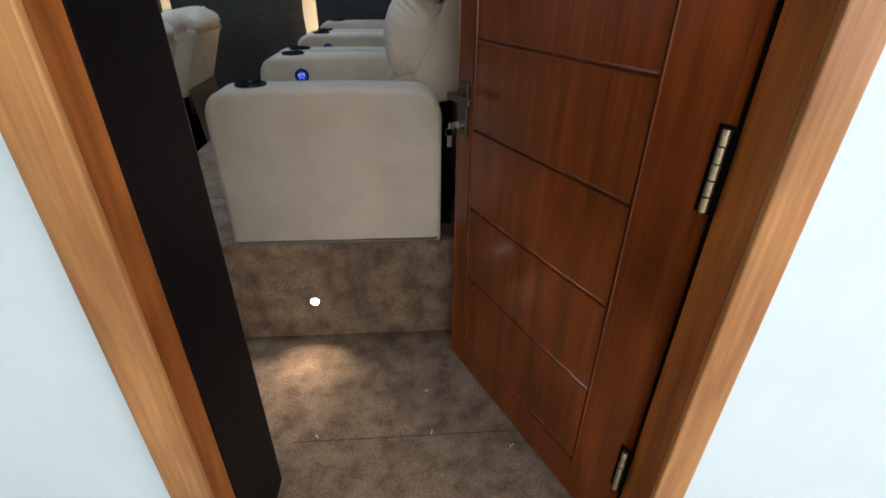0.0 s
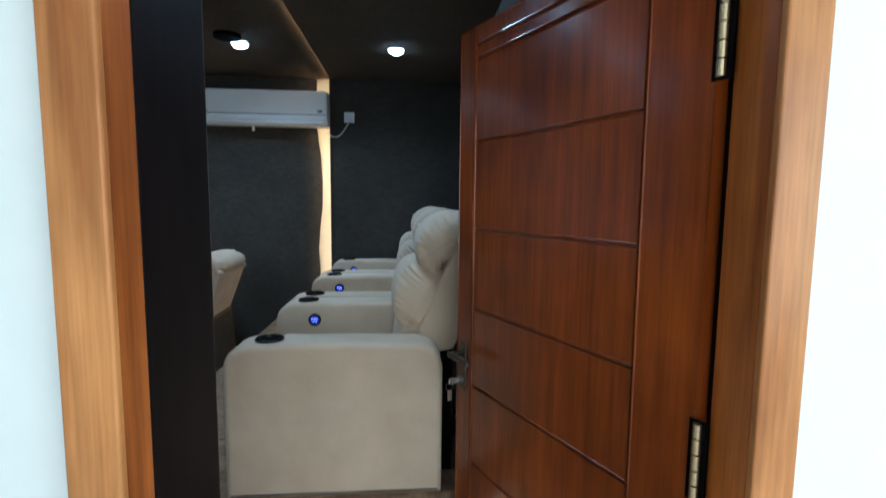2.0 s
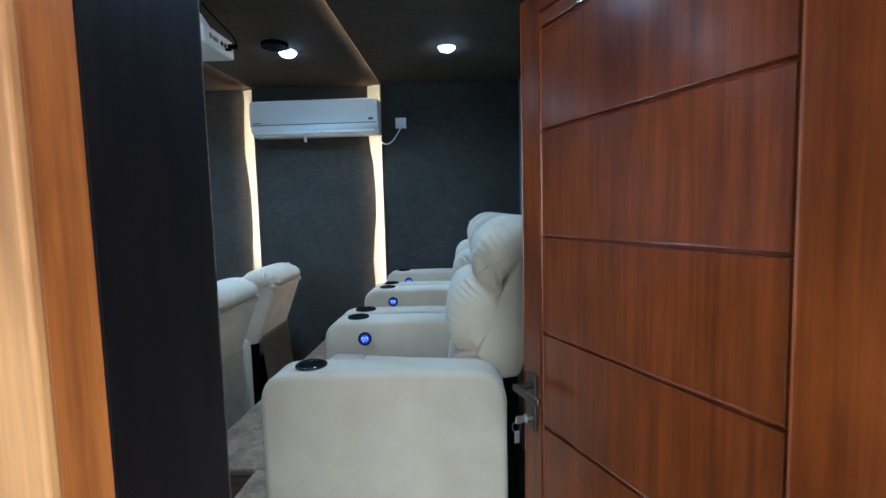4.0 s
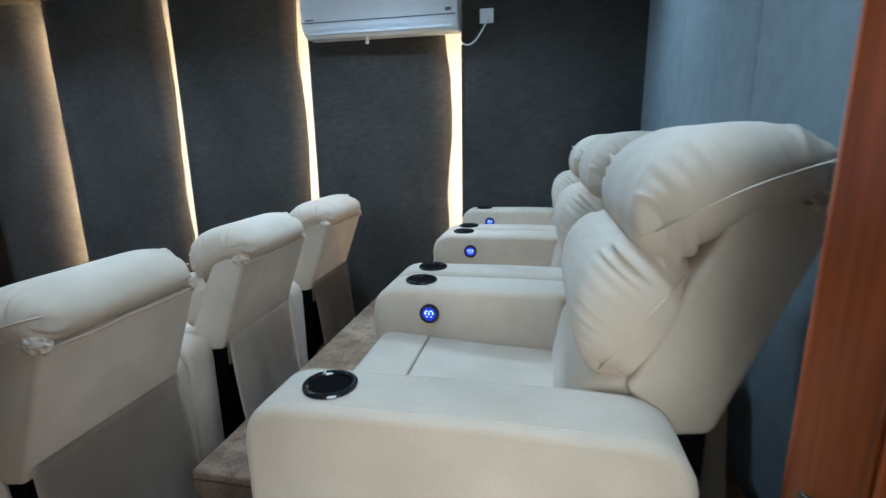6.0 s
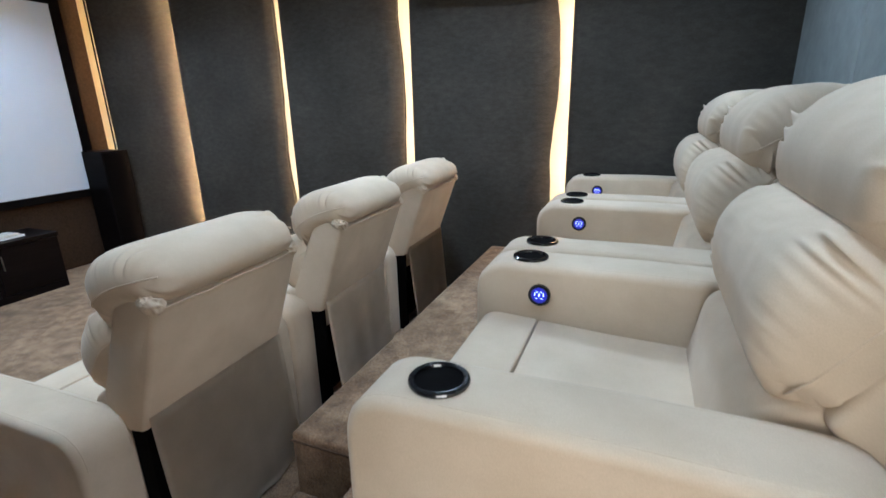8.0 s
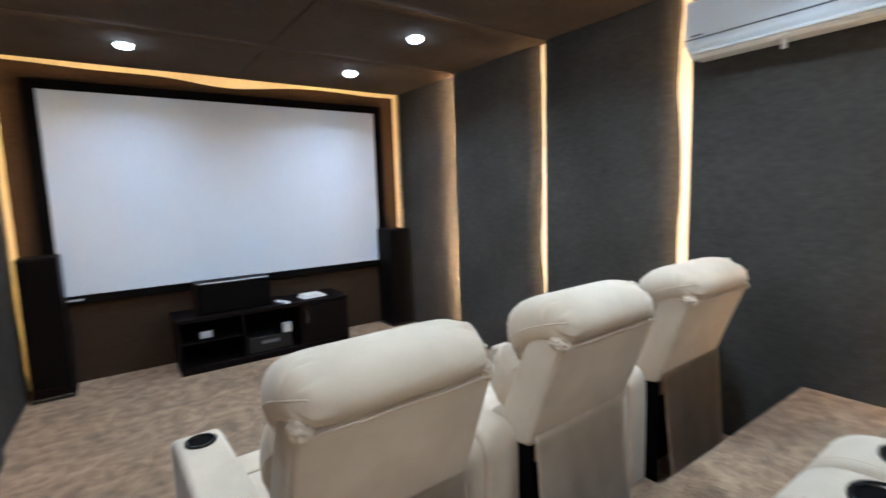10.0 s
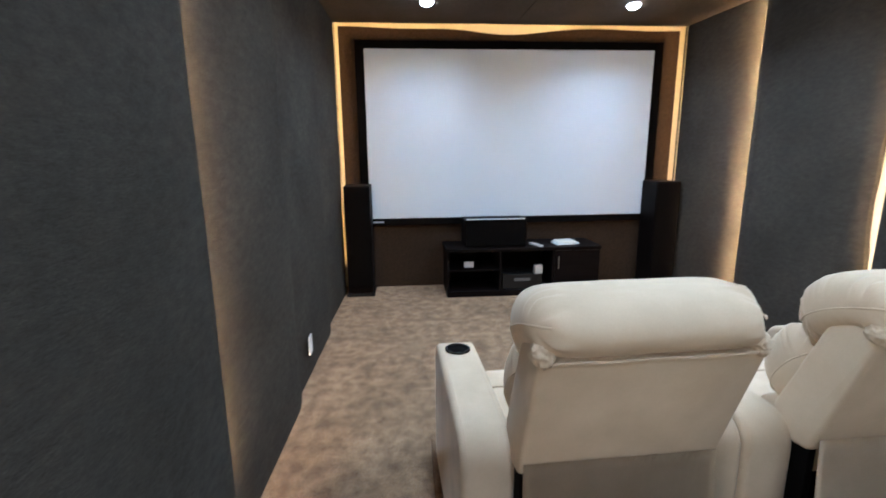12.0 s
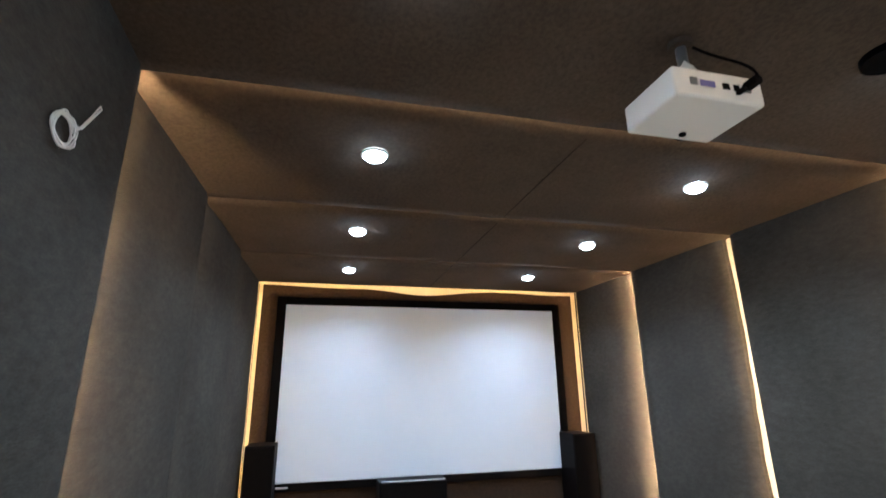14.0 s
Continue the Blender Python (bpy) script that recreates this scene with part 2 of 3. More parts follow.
def smooth_loop(points, rounds=3, count=128):
    """A closed outline, cut smooth and parted evenly."""
    p = [Vector(q) for q in points]
    for _ in range(rounds):
        p = [w for k in range(len(p)) for w in (p[k].lerp(p[(k + 1) % len(p)], 0.25), p[k].lerp(p[(k + 1) % len(p)], 0.75))]
    lengths = [(p[(k + 1) % len(p)] - p[k]).length for k in range(len(p))]
    total, out, k, run = sum(lengths), [], 0, 0.0
    for c in range(count):
        want = total * c / count
        while run + lengths[k] < want:
            run += lengths[k]
            k += 1
        out.append(p[k].lerp(p[(k + 1) % len(p)], (want - run) / lengths[k]))
    return out


def spine(ends, rise, s):
    """A point of the sewn line that closes a pillow's end."""
    p, q = Vector(ends[0]), Vector(ends[1])
    d = (q - p).normalized()
    return p.lerp(q, s) + Vector((-d.y, d.x)) * (rise * 4 * s * (1 - s))


def tuck(s, v, seed):
    """How far a pillow's end reaches across at a place of its sewn line."""
    return v * (1 - 0.15 * abs(2 * s - 1) ** 3 * abs(v) ** 3)


def pillow(outline, half, ends, rise, seed=0, nu=200, nv=84):
    """A stuffed pillow across y with the given side outline; each end closes to a sewn line with gathers along it."""
    b = bmesh.new()
    loop = smooth_loop(outline, 3, nu)
    p, q2 = Vector(ends[0]), Vector(ends[1])
    axis = q2 - p
    rows = []
    for j in range(nv + 1):
        v = -1 + 2 * j / nv
        v = math.copysign(1 - (1 - abs(v)) ** 1.9, v)
        k = max(0.0, 1 - abs(v) ** 8) ** 0.5
        if j in (0, nv):
            k = 0.015
        end = min(1.0, max(0.0, (abs(v) - 0.64) / 0.36))
        far = 7.0 if v > 0 else 0.0
        row = []
        for i, q in enumerate(loop):
            th = 2 * math.pi * i / nu
            s = min(1.0, max(0.0, (q - p).dot(axis) / axis.length_squared))
            mid = spine(ends, rise, s)
            side = 1 if (q - mid).dot(Vector((-axis.y, axis.x))) > 0 else -1
            ct, st = math.cos(th), math.sin(th)
            soft = noise.noise(Vector((ct * 1.4 + seed, st * 1.4, v * 1.6)))
            crease = 1 - 2 * abs(noise.noise(Vector((ct * 4.0, st * 4.0 + seed, v * 3.0))))
            run = noise.noise(Vector((s * 3.1 + seed, side * 2.0, far)))
            knot = math.exp(-(s / 0.16) ** 2) + math.exp(-((1 - s) / 0.16) ** 2)
            reach = min(1.0, max(0.0, end * (1.0 + 0.9 * run + 0.3 * knot)))
            wave = math.sin(2 * math.pi * (8.0 * s + 1.6 * run + 0.25 * side)) + 0.3 * math.sin(2 * math.pi * (17 * s + 1.8 * run))
            fold = 0.24 * reach ** 1.5 * (0.06 + 1.3 * max(0.0, run) + 1.15 * knot) * wave
            pull = 1 - 0.10 * end ** 4 - 0.09 * knot * end ** 2
            lump = 1 + 0.024 * soft + (0.008 + 0.024 * end) * crease
            inner = mid.lerp(spine(ends, rise, 0.5), 1 - pull)
            w = inner + (q - mid) * (k * lump * (1 + fold))
            row.append(b.verts.new((w.x, half * tuck(s, v, seed) + 0.010 * soft * (1 - end), w.y)))
        rows.append(row)
    for j in range(nv):
        for i in range(nu):
            b.faces.new((rows[j][i], rows[j][(i + 1) % nu], rows[j + 1][(i + 1) % nu], rows[j + 1][i]))
    b.faces.new(rows[0])
    b.faces.new(rows[-1][::-1])
    return b


def end_seam(half, ends, rise, side):
    """The sewn line at a pillow's end."""
    pts = []
    for k in range(25):
        s = k / 24
        q = spine(ends, rise, s).lerp(spine(ends, rise, 0.5), 0.10)
        pts.append((q.x, side * half * tuck(s, 1.0, 0) - side * 0.001, q.y))
    return tube(pts, 0.0028, 6)


def gather(at, side, seed):
    """The crumpled knot of cloth where a pillow's cover is drawn together."""
    b = bmesh.new()
    bmesh.ops.create_icosphere(b, subdivisions=4, radius=1.0)
    for v in b.verts:
        p = v.co.copy()
        ridge = 1 - 2 * abs(noise.noise(Vector((p.x * 2.2 + seed, p.y * 2.2, p.z * 2.2))))
        fine = 1 - 2 * abs(noise.noise(Vector((p.x * 5, p.y * 5 + seed, p.z * 5))))
        r = 0.72 + 0.42 * ridge + 0.16 * fine
        v.co = (at[0] + p.x * r * 0.030 - p.z * 0.010, side * at[1] + p.y * r * 0.026, at[2] + p.z * r * 0.026)
    return b


# ---- plan ----
WY0, WY1 = 0.885, 4.32          # proud edges of the two side walls
STRIPS = (-0.665, -1.785, -2.905, -4.04)
END = -5.135                    # where the side panels end before the screen wall
SCREEN_X = -5.27
BACK = 0.52
LEFT_LIFT = 0.026               # the wide left panel stands this much prouder
CEIL = 2.60
PLAT = 0.45

# ---- large structure ----
single("floor", box(-5.45, 0.80, 0.60, 4.60, -0.12, 0.0), M_CARPET, "brown mottled cut-pile carpet over the whole cinema floor", "floor", kind="structure")
single("corridor_floor", box(-3.2, 3.2, -3.2, 0.60, -0.12, -0.002), M_TILE, "pale polished tile floor outside the door", "floor", kind="structure")
single("wall_right", box(-5.45, 0.80, 4.46, 4.60, 0.0, 2.85), M_WALL, "dark charcoal fabric wall behind padded panels", "wall", kind="structure")
single("wall_screen", box(-5.45, SCREEN_X - 0.05, 0.65, 4.60, 0.0, 2.85), M_CHANNEL, "cream painted wall that shows as a lit border", "wall", kind="structure")
b = bmesh.new()
top = [(0.905 + 3.425 * k / 40, 0) for k in range(41)]
rim = [(y, 2.592 - 0.055 * math.exp(-((y - 2.5) / 0.42) ** 2) - 0.008 * math.sin(y * 5)) for y, _ in top]
ring_a = [b.verts.new((SCREEN_X, y, z)) for y, z in [(4.33, 0.0), (0.905, 0.0), *rim]]
ring_b = [b.verts.new((SCREEN_X - 0.0495, y, z)) for y, z in [(4.33, 0.0), (0.905, 0.0), *rim]]
b.faces.new(ring_a)
for k in range(len(ring_a)):
    b.faces.new((ring_a[k], ring_b[k], ring_b[(k + 1) % len(ring_a)], ring_a[(k + 1) % len(ring_a)]))
single("screen_wall_panel", b, M_SCREENWALL, "dark brown fabric panel behind the screen with a lit border", "wall panel", kind="structure")
single("wall_back", box(BACK + 0.05, BACK + 0.2, 0.99, 4.60, 0.0, 2.85), M_WALL, "dark rear wall behind padded panels", "wall", kind="structure")
wb = box(-5.45, -0.44, 0.65, 0.76, 0.0, 2.85)
box(0.60, 3.2, 0.65, 0.76, 0.0, 2.85, bm=wb)
box(-0.44, 0.60, 0.65, 0.76, 2.12, 2.85, bm=wb)
single("wall_door", wb, M_WHITEWALL, "white painted wall with the door opening", "wall", kind="structure")
single("ceiling", box(-5.45, 0.80, 0.60, 4.60, 2.74, 2.86), M_CEIL, "dark brown fabric ceiling slab", "ceiling", kind="structure")
# unseen lobby shell; its two openings are made up to hold the fill lights
cw = box(3.0, 3.2, -3.2, -2.9, 0.0, 2.85)
box(3.0, 3.2, -0.3, 0.65, 0.0, 2.85, bm=cw)
box(3.0, 3.2, -2.9, -0.3, 0.0, 0.7, bm=cw)
box(3.0, 3.2, -2.9, -0.3, 2.45, 2.85, bm=cw)
box(-3.2, -3.0, -3.2, 0.65, 0.0, 2.85, bm=cw)
box(-3.0, -0.65, -3.4, -3.2, 0.0, 2.85, bm=cw)
box(2.45, 3.0, -3.4, -3.2, 0.0, 2.85, bm=cw)
box(-0.65, 2.45, -3.4, -3.2, 0.0, 0.7, bm=cw)
box(-0.65, 2.45, -3.4, -3.2, 2.45, 2.85, bm=cw)
single("wall_corridor", cw, M_WHITEWALL, "white painted walls of the unseen lobby outside, with two openings added for fill lights", "wall", kind="structure")
single("ceiling_corridor", box(-3.2, 3.2, -3.4, 0.65, 2.85, 2.95), M_WHITEWALL, "white lobby ceiling", "ceiling", kind="structure")
# added fill lights for the glow from the lobby; their true source is unknown
area_lamp("lobby_fill_light", (0.9, -3.24, 1.6), (0.5, 0.6, 1.4), 3.0, 1.7, BACK_FILL_WATTS, (1.0, 0.865, 0.71))
area_lamp("side_lobby_fill_light", (3.04, -1.6, 1.6), (0.2, 0.6, 1.3), 2.5, 1.7, SIDE_WATTS, (1.0, 0.865, 0.71))


# padded side panels: proud at the screen end, curving back at the other end, where the next panel's strip lights them
def side_panel(xa, xb, base, sign, seed, wide=0.115, bend=0.10, deep=0.040, z0=0.0, z1=CEIL + 0.02):
    """One padded panel: a fabric face that slopes back from its proud end, and the turned-in cloth of its two ends."""
    th = thing("acoustic_panel", pose(0, 0, 0), "charcoal woven fabric wall panel with a warm lit edge", "acoustic panel", "panels on the long walls")
    b, c = bmesh.new(), bmesh.new()
    nx, nz = 40, 48
    grid, ends = [], []
    for k in range(nz + 1):
        z = z0 + (z1 - z0) * k / nz
        gap = wide + 0.45 * wide * noise.noise(Vector((seed * 7.3, 0.4, z * 1.3))) + 0.10 * wide * noise.noise(Vector((seed * 3.1, 2.0, z * 5)))
        xe = xb - gap
        row = []
        for i in range(nx + 1):
            s = 1 - (1 - i / nx) ** 1.9
            x = xa + (xe - xa) * s
            d = 0.004 * noise.noise(Vector((x * 2.0, seed, z * 2.0))) + 0.042 * s
            u = max(0.0, 1 - (xe - x) / bend)
            d += deep * u ** 2
            e = max(0.0, 1 - (x - xa) / 0.02)
            d += 0.012 * e * e
            row.append(b.verts.new((x, base + sign * d, z)))
        grid.append(row)
        p, q = row[0].co, row[-1].co
        ends.append([c.verts.new(p), c.verts.new((xa + 0.001, base + sign * 0.125, z)), c.verts.new(q), c.verts.new((xe - 0.001, base + sign * 0.112, z))])
    for k in range(nz):
        for i in range(nx):
            b.faces.new((grid[k][i], grid[k][i + 1], grid[k + 1][i + 1], grid[k + 1][i]))
        for i in (0, 2):
            c.faces.new((ends[k][i], ends[k][i + 1], ends[k + 1][i + 1], ends[k + 1][i]))
    part("face", b, M_WALL, th, smooth=True)
    part("turned_edge", c, M_WALL, th)
    return th


def flat_lining(xa, xb, ya, yb, depth, sign, label):
    """A straight padded panel whose face runs from ya to yb, on a frame."""
    th = thing("acoustic_panel", pose(0, 0, 0), label, "acoustic panel", "panels on the long walls")
    for name, d0, d1, inset in (("face", 0.0, 0.028, 0.0), ("frame", 0.0282, depth, 0.003)):
        b = bmesh.new()
        nx, nz = 48, 60
        grid = []
        for k in range(nz + 1):
            z = (CEIL + 0.02) * k / nz
            row = []
            for i in range(nx + 1):
                s = i / nx
                x = xa + inset + (xb - xa - 2 * inset) * s
                e = max(0.0, 1 - min(x - xa, xb - x) / 0.02)
                puff = 0.003 * noise.noise(Vector((x * 2.2, 3.0, z * 2.2))) - 0.002 if name == "face" else 0.0
                row.append(b.verts.new((x, ya + (yb - ya) * s + sign * (d0 + 0.010 * e * e + puff), z)))
            grid.append(row)
        for k in range(nz):
            for i in range(nx):
                b.faces.new((grid[k][i], grid[k][i + 1], grid[k + 1][i + 1], grid[k + 1][i]))
        for i, (x, y) in ((0, (xa + inset, ya)), (-1, (xb - inset, yb))):
            back = [b.verts.new((x, y + sign * d1, r[i].co.z)) for r in grid]
            for k in range(nz):
                b.faces.new((grid[k][i], grid[k + 1][i], back[k + 1], back[k]))
        part(name, b, M_WALL if name == "face" else M_MATTBLACK, th, smooth=name == "face")
    return th


edges = (*STRIPS, END)
for i in range(4):
    side_panel(edges[i + 1], edges[i] - 0.004, WY1, 1, i + 1, (0.125, 0.12, 0.12, 0.085)[i], (0.18, 0.12, 0.12, 0.30)[i], 0.052 if i == 3 else 0.024)
    if i:
        side_panel(edges[i + 1], edges[i] - 0.004, WY0, -1, i + 11, 0.035, 0.10, 0.052)
flat_lining(STRIPS[0], BACK + 0.05, WY1, WY1, 0.13, 1, "plain charcoal fabric wall panel beside the rear corner")
flat_lining(STRIPS[1], -0.394, WY0 + LEFT_LIFT, 0.962, 0.12, -1, "wide charcoal fabric wall panel beside the doorway")


# ceiling panels, each lower at the screen end
def ceiling_panel(xa, xb, seed):
    b = bmesh.new()
    nx, ny = 30, 30
    grid = []
    for k in range(ny + 1):
        y = 0.76 + (4.45 - 0.76) * k / ny
        row = []
        for i in range(nx + 1):
            s = 1 - (1 - i / nx) ** 1.8
            x = xa + (xb - xa) * s
            u = max(0.0, 1 - (xb - x) / 0.16)
            row.append(b.verts.new((x, y, CEIL + 0.01 * s + 0.045 * u * u + 0.003 * noise.noise(Vector((x * 2, y * 2, seed))))))
        row.insert(0, b.verts.new((xa, y, CEIL + 0.09)))
        grid.append(row)
    for k in range(ny):
        for i in range(nx + 1):
            b.faces.new((grid[k][i], grid[k][i + 1], grid[k + 1][i + 1], grid[k + 1][i]))
    return b


for i in range(4):
    single("ceiling_panel", ceiling_panel(edges[i + 1], edges[i] - 0.004, i), M_CEIL, "dark brown fabric ceiling panel with a faint lit edge",
           "ceiling panel", "panels of the ceiling", kind="structure", smooth=True)
    if i:
        single("ceiling_seam", box(edges[i + 1] + 0.02, edges[i] - 0.1, 2.593, 2.597, CEIL - 0.0010, CEIL + 0.003), M_SEAMCLOTH, "thin dark joint between two ceiling panels",
               "joint", "joints of the ceiling", kind="structure")
single("ceiling_panel", box(STRIPS[0], BACK + 0.05, 0.76, 4.45, CEIL - 0.005, CEIL + 0.1, 0.004), M_CEIL, "dark brown fabric ceiling panel over the rear row",
       "ceiling panel", "panels of the ceiling", kind="structure")

# warm strips hidden behind the proud edges
for x in (*STRIPS, END):
    z0, z1 = 0.04, 2.56
    far = -4.5 < x < -4
    single("led_strip", box(x - 0.006, x - 0.001, WY1 + (0.017 if far else 0.020), WY1 + (0.024 if far else 0.032), z0, z1), M_LEDSCREEN if x == END else M_LEDSTRONG if x < -4 else M_LED, "warm white light strip hidden behind a wall panel", "light strip", "light strips")
    if x < -0.7:
        up = LEFT_LIFT if x == STRIPS[1] else 0.0
        single("led_strip", box(x - 0.006, x - 0.001, WY0 - 0.032 + up, WY0 - 0.020 + up, 0.25, 2.60), M_LEDSCREEN if x == END else M_LEDLEFT if x > -2 else M_LEDDIM, "warm white light strip hidden behind a wall panel", "light strip", "light strips")
# unseen baffles, added to cut the strips' spill into the room
for x in STRIPS:
    lips = [(WY1 + 0.013, WY1 + 0.016)] if x > -0.7 else [(WY0 - 0.016, WY0 - 0.013), (WY1 + 0.013, WY1 + 0.016)]
    for ya, yb in lips:
        if x == STRIPS[1] and yb < 2:
            ya, yb = ya + LEFT_LIFT, yb + LEFT_LIFT
        single("strip_lip", box(x - (0.024 if yb < 2 else 0.042 if x < -4 else 0.013), x - 0.0005, ya, yb, 0.0, CEIL + 0.015), M_WALL, "narrow charcoal baffle added to hold back a strip's light", "lip", "lips of the light strips", kind="structure")
single("led_strip", box(END - 0.006, END - 0.001, 0.9, 4.3, CEIL + 0.030, CEIL + 0.042), M_LEDSCREEN, "warm white light strip above the screen", "light strip", "light strips")
for x in STRIPS:
    single("led_strip", box(x - 0.006, x - 0.001, 0.9, 4.3, CEIL + 0.03, CEIL + 0.042), M_LEDDIM, "dim warm light strip hidden behind a ceiling panel", "light strip", "light strips")

# more added baffles, which keep the border lights off the screen
for ya, yb, z0, z1 in ((WY0 - 0.003, WY0, 0.0, CEIL), (WY1, WY1 + 0.003, 0.0, CEIL), (0.9, 4.3, CEIL + 0.014, CEIL + 0.017)):
    single("strip_lip", box(END - 0.022, END - 0.0005, ya, yb, z0, z1), M_WALL, "narrow charcoal baffle added to hold back a strip's light", "lip", "lips of the light strips", kind="structure")

for x in STRIPS:
    single("light_channel", box(x - 0.26, x - 0.001, WY1 + 0.100, WY1 + 0.115, 0.0, CEIL + 0.02), M_CHANNEL, "cream painted recess lit by a warm strip", "light channel", "light channels", kind="structure")
    if x < -0.7:
        single("light_channel", box(x - 0.26, x - 0.001, WY0 - 0.115, WY0 - 0.100, 0.0, CEIL + 0.02), M_CHANNEL, "cream painted recess lit by a warm strip", "light channel", "light channels", kind="structure")

# padded pale panels of the rear wall
for y0, y1 in ((1.0, 1.76), (1.76, 2.61), (2.61, 3.46), (3.46, 4.315)):
    pp = thing("padded_panel", pose(0, 0, 0), "pale grey-blue padded upright panel of the rear wall", "padded panel", "padded panels of the rear wall")
    part("cushion", box(BACK - 0.02, BACK + 0.03, y0 + 0.002, y1 - 0.002, 0.0, CEIL - 0.008, 0.022, 4), M_BACKPANEL, pp)
    part("backing_board", box(BACK + 0.031, BACK + 0.05, y0 + 0.006, y1 - 0.006, 0.0, CEIL - 0.012, 0.001), M_MATTBLACK, pp, "dark backing board")

# platform of the rear row with its notch and step
pb = box(-1.185, BACK - 0.021, 2.07, WY1 - 0.002, 0.0, PLAT, 0.012, 3)
box(-0.88, BACK - 0.021, 1.622, 2.073, 0.0, PLAT - 0.0005, 0.012, 3, bm=pb)
single("platform", pb, M_CARPET, "raised platform for the rear row covered in brown carpet", "platform", kind="structure")
single("step", box(-1.185, -0.882, 1.64, 2.069, 0.0, 0.225, 0.012, 3), M_CARPET, "low carpeted step up to the platform", "step", kind="structure")
single("low_platform", box(-2.40, -1.30, 1.60, 4.25, 0.0, 0.08, 0.012, 2), M_CARPET, "low carpeted base under the front row", "platform", kind="structure")

# ---- door ----
DOOR_H, OPEN_L, OPEN_R = 2.06, -0.39, 0.55
fr = thing("door_frame", pose(0, 0, 0), "teak door frame with light flat casing", "door frame", kind="structure")
for x0, x1, y1 in ((OPEN_L - 0.05, OPEN_L, 0.708), (OPEN_R, OPEN_R + 0.05, 0.734)):
    part("jamb", box(x0, x1, 0.638, y1, 0.0, DOOR_H + 0.05, 0.003), M_JAMB, fr, "orange-brown teak jamb")
part("head", box(OPEN_L, OPEN_R, 0.638, 0.708, DOOR_H, DOOR_H + 0.05, 0.003), M_JAMB, fr)
for x0, x1 in ((OPEN_L - 0.073, OPEN_L + 0.002), (OPEN_R - 0.002, OPEN_R + 0.070)):
    part("casing", box(x0, x1, 0.622, 0.6375, 0.0, DOOR_H + 0.075, 0.004), M_CASING, fr, "light teak casing board")
part("casing", box(OPEN_L + 0.003, OPEN_R - 0.003, 0.622, 0.6375, DOOR_H - 0.002, DOOR_H + 0.075, 0.004), M_CASING, fr, "light teak casing board")
rv = box(OPEN_L - 0.05, OPEN_L, 0.710, 0.958, 0.0, 2.12, 0.002)
box(OPEN_R + 0.006, OPEN_R + 0.05, 0.736, 0.985, 0.0, 2.12, 0.002, bm=rv)
box(OPEN_L, OPEN_R, 0.7105, 0.958, DOOR_H + 0.01, 2.12, 0.002, bm=rv)
single("door_reveal", rv, M_REVEAL, "dark brown lining of the door opening", "door lining", kind="structure")
single("lining_edge", box(OPEN_L - 0.012, OPEN_L - 0.001, 0.9585, 0.9625, 0.0, 2.12, 0.001), M_RAWEDGE, "worn brown raw edge of the door lining", "trim", kind="structure")
single("wall_over_door", box(OPEN_L - 0.05, BACK + 0.05, 0.77, 0.97, 2.121, CEIL + 0.02), M_WALL, "charcoal fabric wall above the door", "wall", kind="structure")

# the leaf lies along local +x from its hinges; -y is the face that is seen
ang = math.degrees(math.atan2(1.50 - 0.735, 0.18 - 0.528))
leaf = thing("door", pose(0.528, 0.735, 0.012, 0, 0, ang), "red-brown varnished wooden door standing open, with grooved panels", "door", kind="structure")
LW, LH, S0, S1 = 0.838, 2.035, 0.140, 0.757
part("stile", box(0.004, S0, 0.0, -0.036, 0, LH, 0.003), M_DOOR, leaf)
part("stile", box(S1, LW, 0.0, -0.036, 0, LH, 0.003), M_DOOR, leaf)
part("bottom_rail", box(S0 + 0.0015, S1 - 0.0015, -0.0005, -0.0355, 0, 0.130, 0.003), M_DOOR, leaf)
part("top_rail", box(S0 + 0.0015, S1 - 0.0015, -0.0005, -0.0355, 1.985, LH, 0.003), M_DOOR, leaf)
GROOVES = (0.133, 0.405, 0.672, 0.930, 1.180, 1.430, 1.695, 1.942, 1.982)
for z0, z1 in zip(GROOVES, GROOVES[1:]):
    part("panel", box(S0 + 0.007, S1 - 0.006, -0.003, -0.031, z0 + 0.004, z1 - 0.004, 0.0035, 2), M_DOOR, leaf)
part("core", box(S0 - 0.002, S1 + 0.002, -0.011, -0.026, 0.1, 2.0), M_DOOR, leaf)
for z in (0.28, 1.06, 1.80):
    hg = part("hinge", box(-0.020, 0.014, -0.001, 0.003, z - 0.080, z + 0.072, 0.001), M_MATTBLACK, leaf, "dark brass butt hinge")
    for j in range(5):
        part("knuckle", moved(disc(0.0075, 0.026, 12), -0.004, 0.006, z - 0.062 + j * 0.029), M_BRASS, hg, "worn brass knuckle")
hd = part("handle", box(LW - 0.058, LW - 0.020, 0.0, 0.007, 0.90, 1.06, 0.003), M_BRONZE, leaf, "brushed steel lever handle on a long plate")
hl = moved(disc(0.009, 0.05, 14, "y"), LW - 0.039, 0.03, 1.025)
box(LW - 0.150, LW - 0.030, 0.046, 0.060, 1.015, 1.035, 0.005, bm=hl)
part("lever", hl, M_BRONZE, hd)
part("cylinder", moved(disc(0.012, 0.02, 16, "y"), LW - 0.039, 0.015, 0.935), M_STEEL, hd)
ky = box(LW - 0.041, LW - 0.037, 0.025, 0.055, 0.925, 0.945, 0.001)
ky2 = ring(0.014, 0.0015, 18, 6, "x")
moved(ky2, LW - 0.039, 0.052, 0.918)
part("key", ky, M_CHROME, hd, "steel key in the lock")
part("key_ring", ky2, M_CHROME, hd)
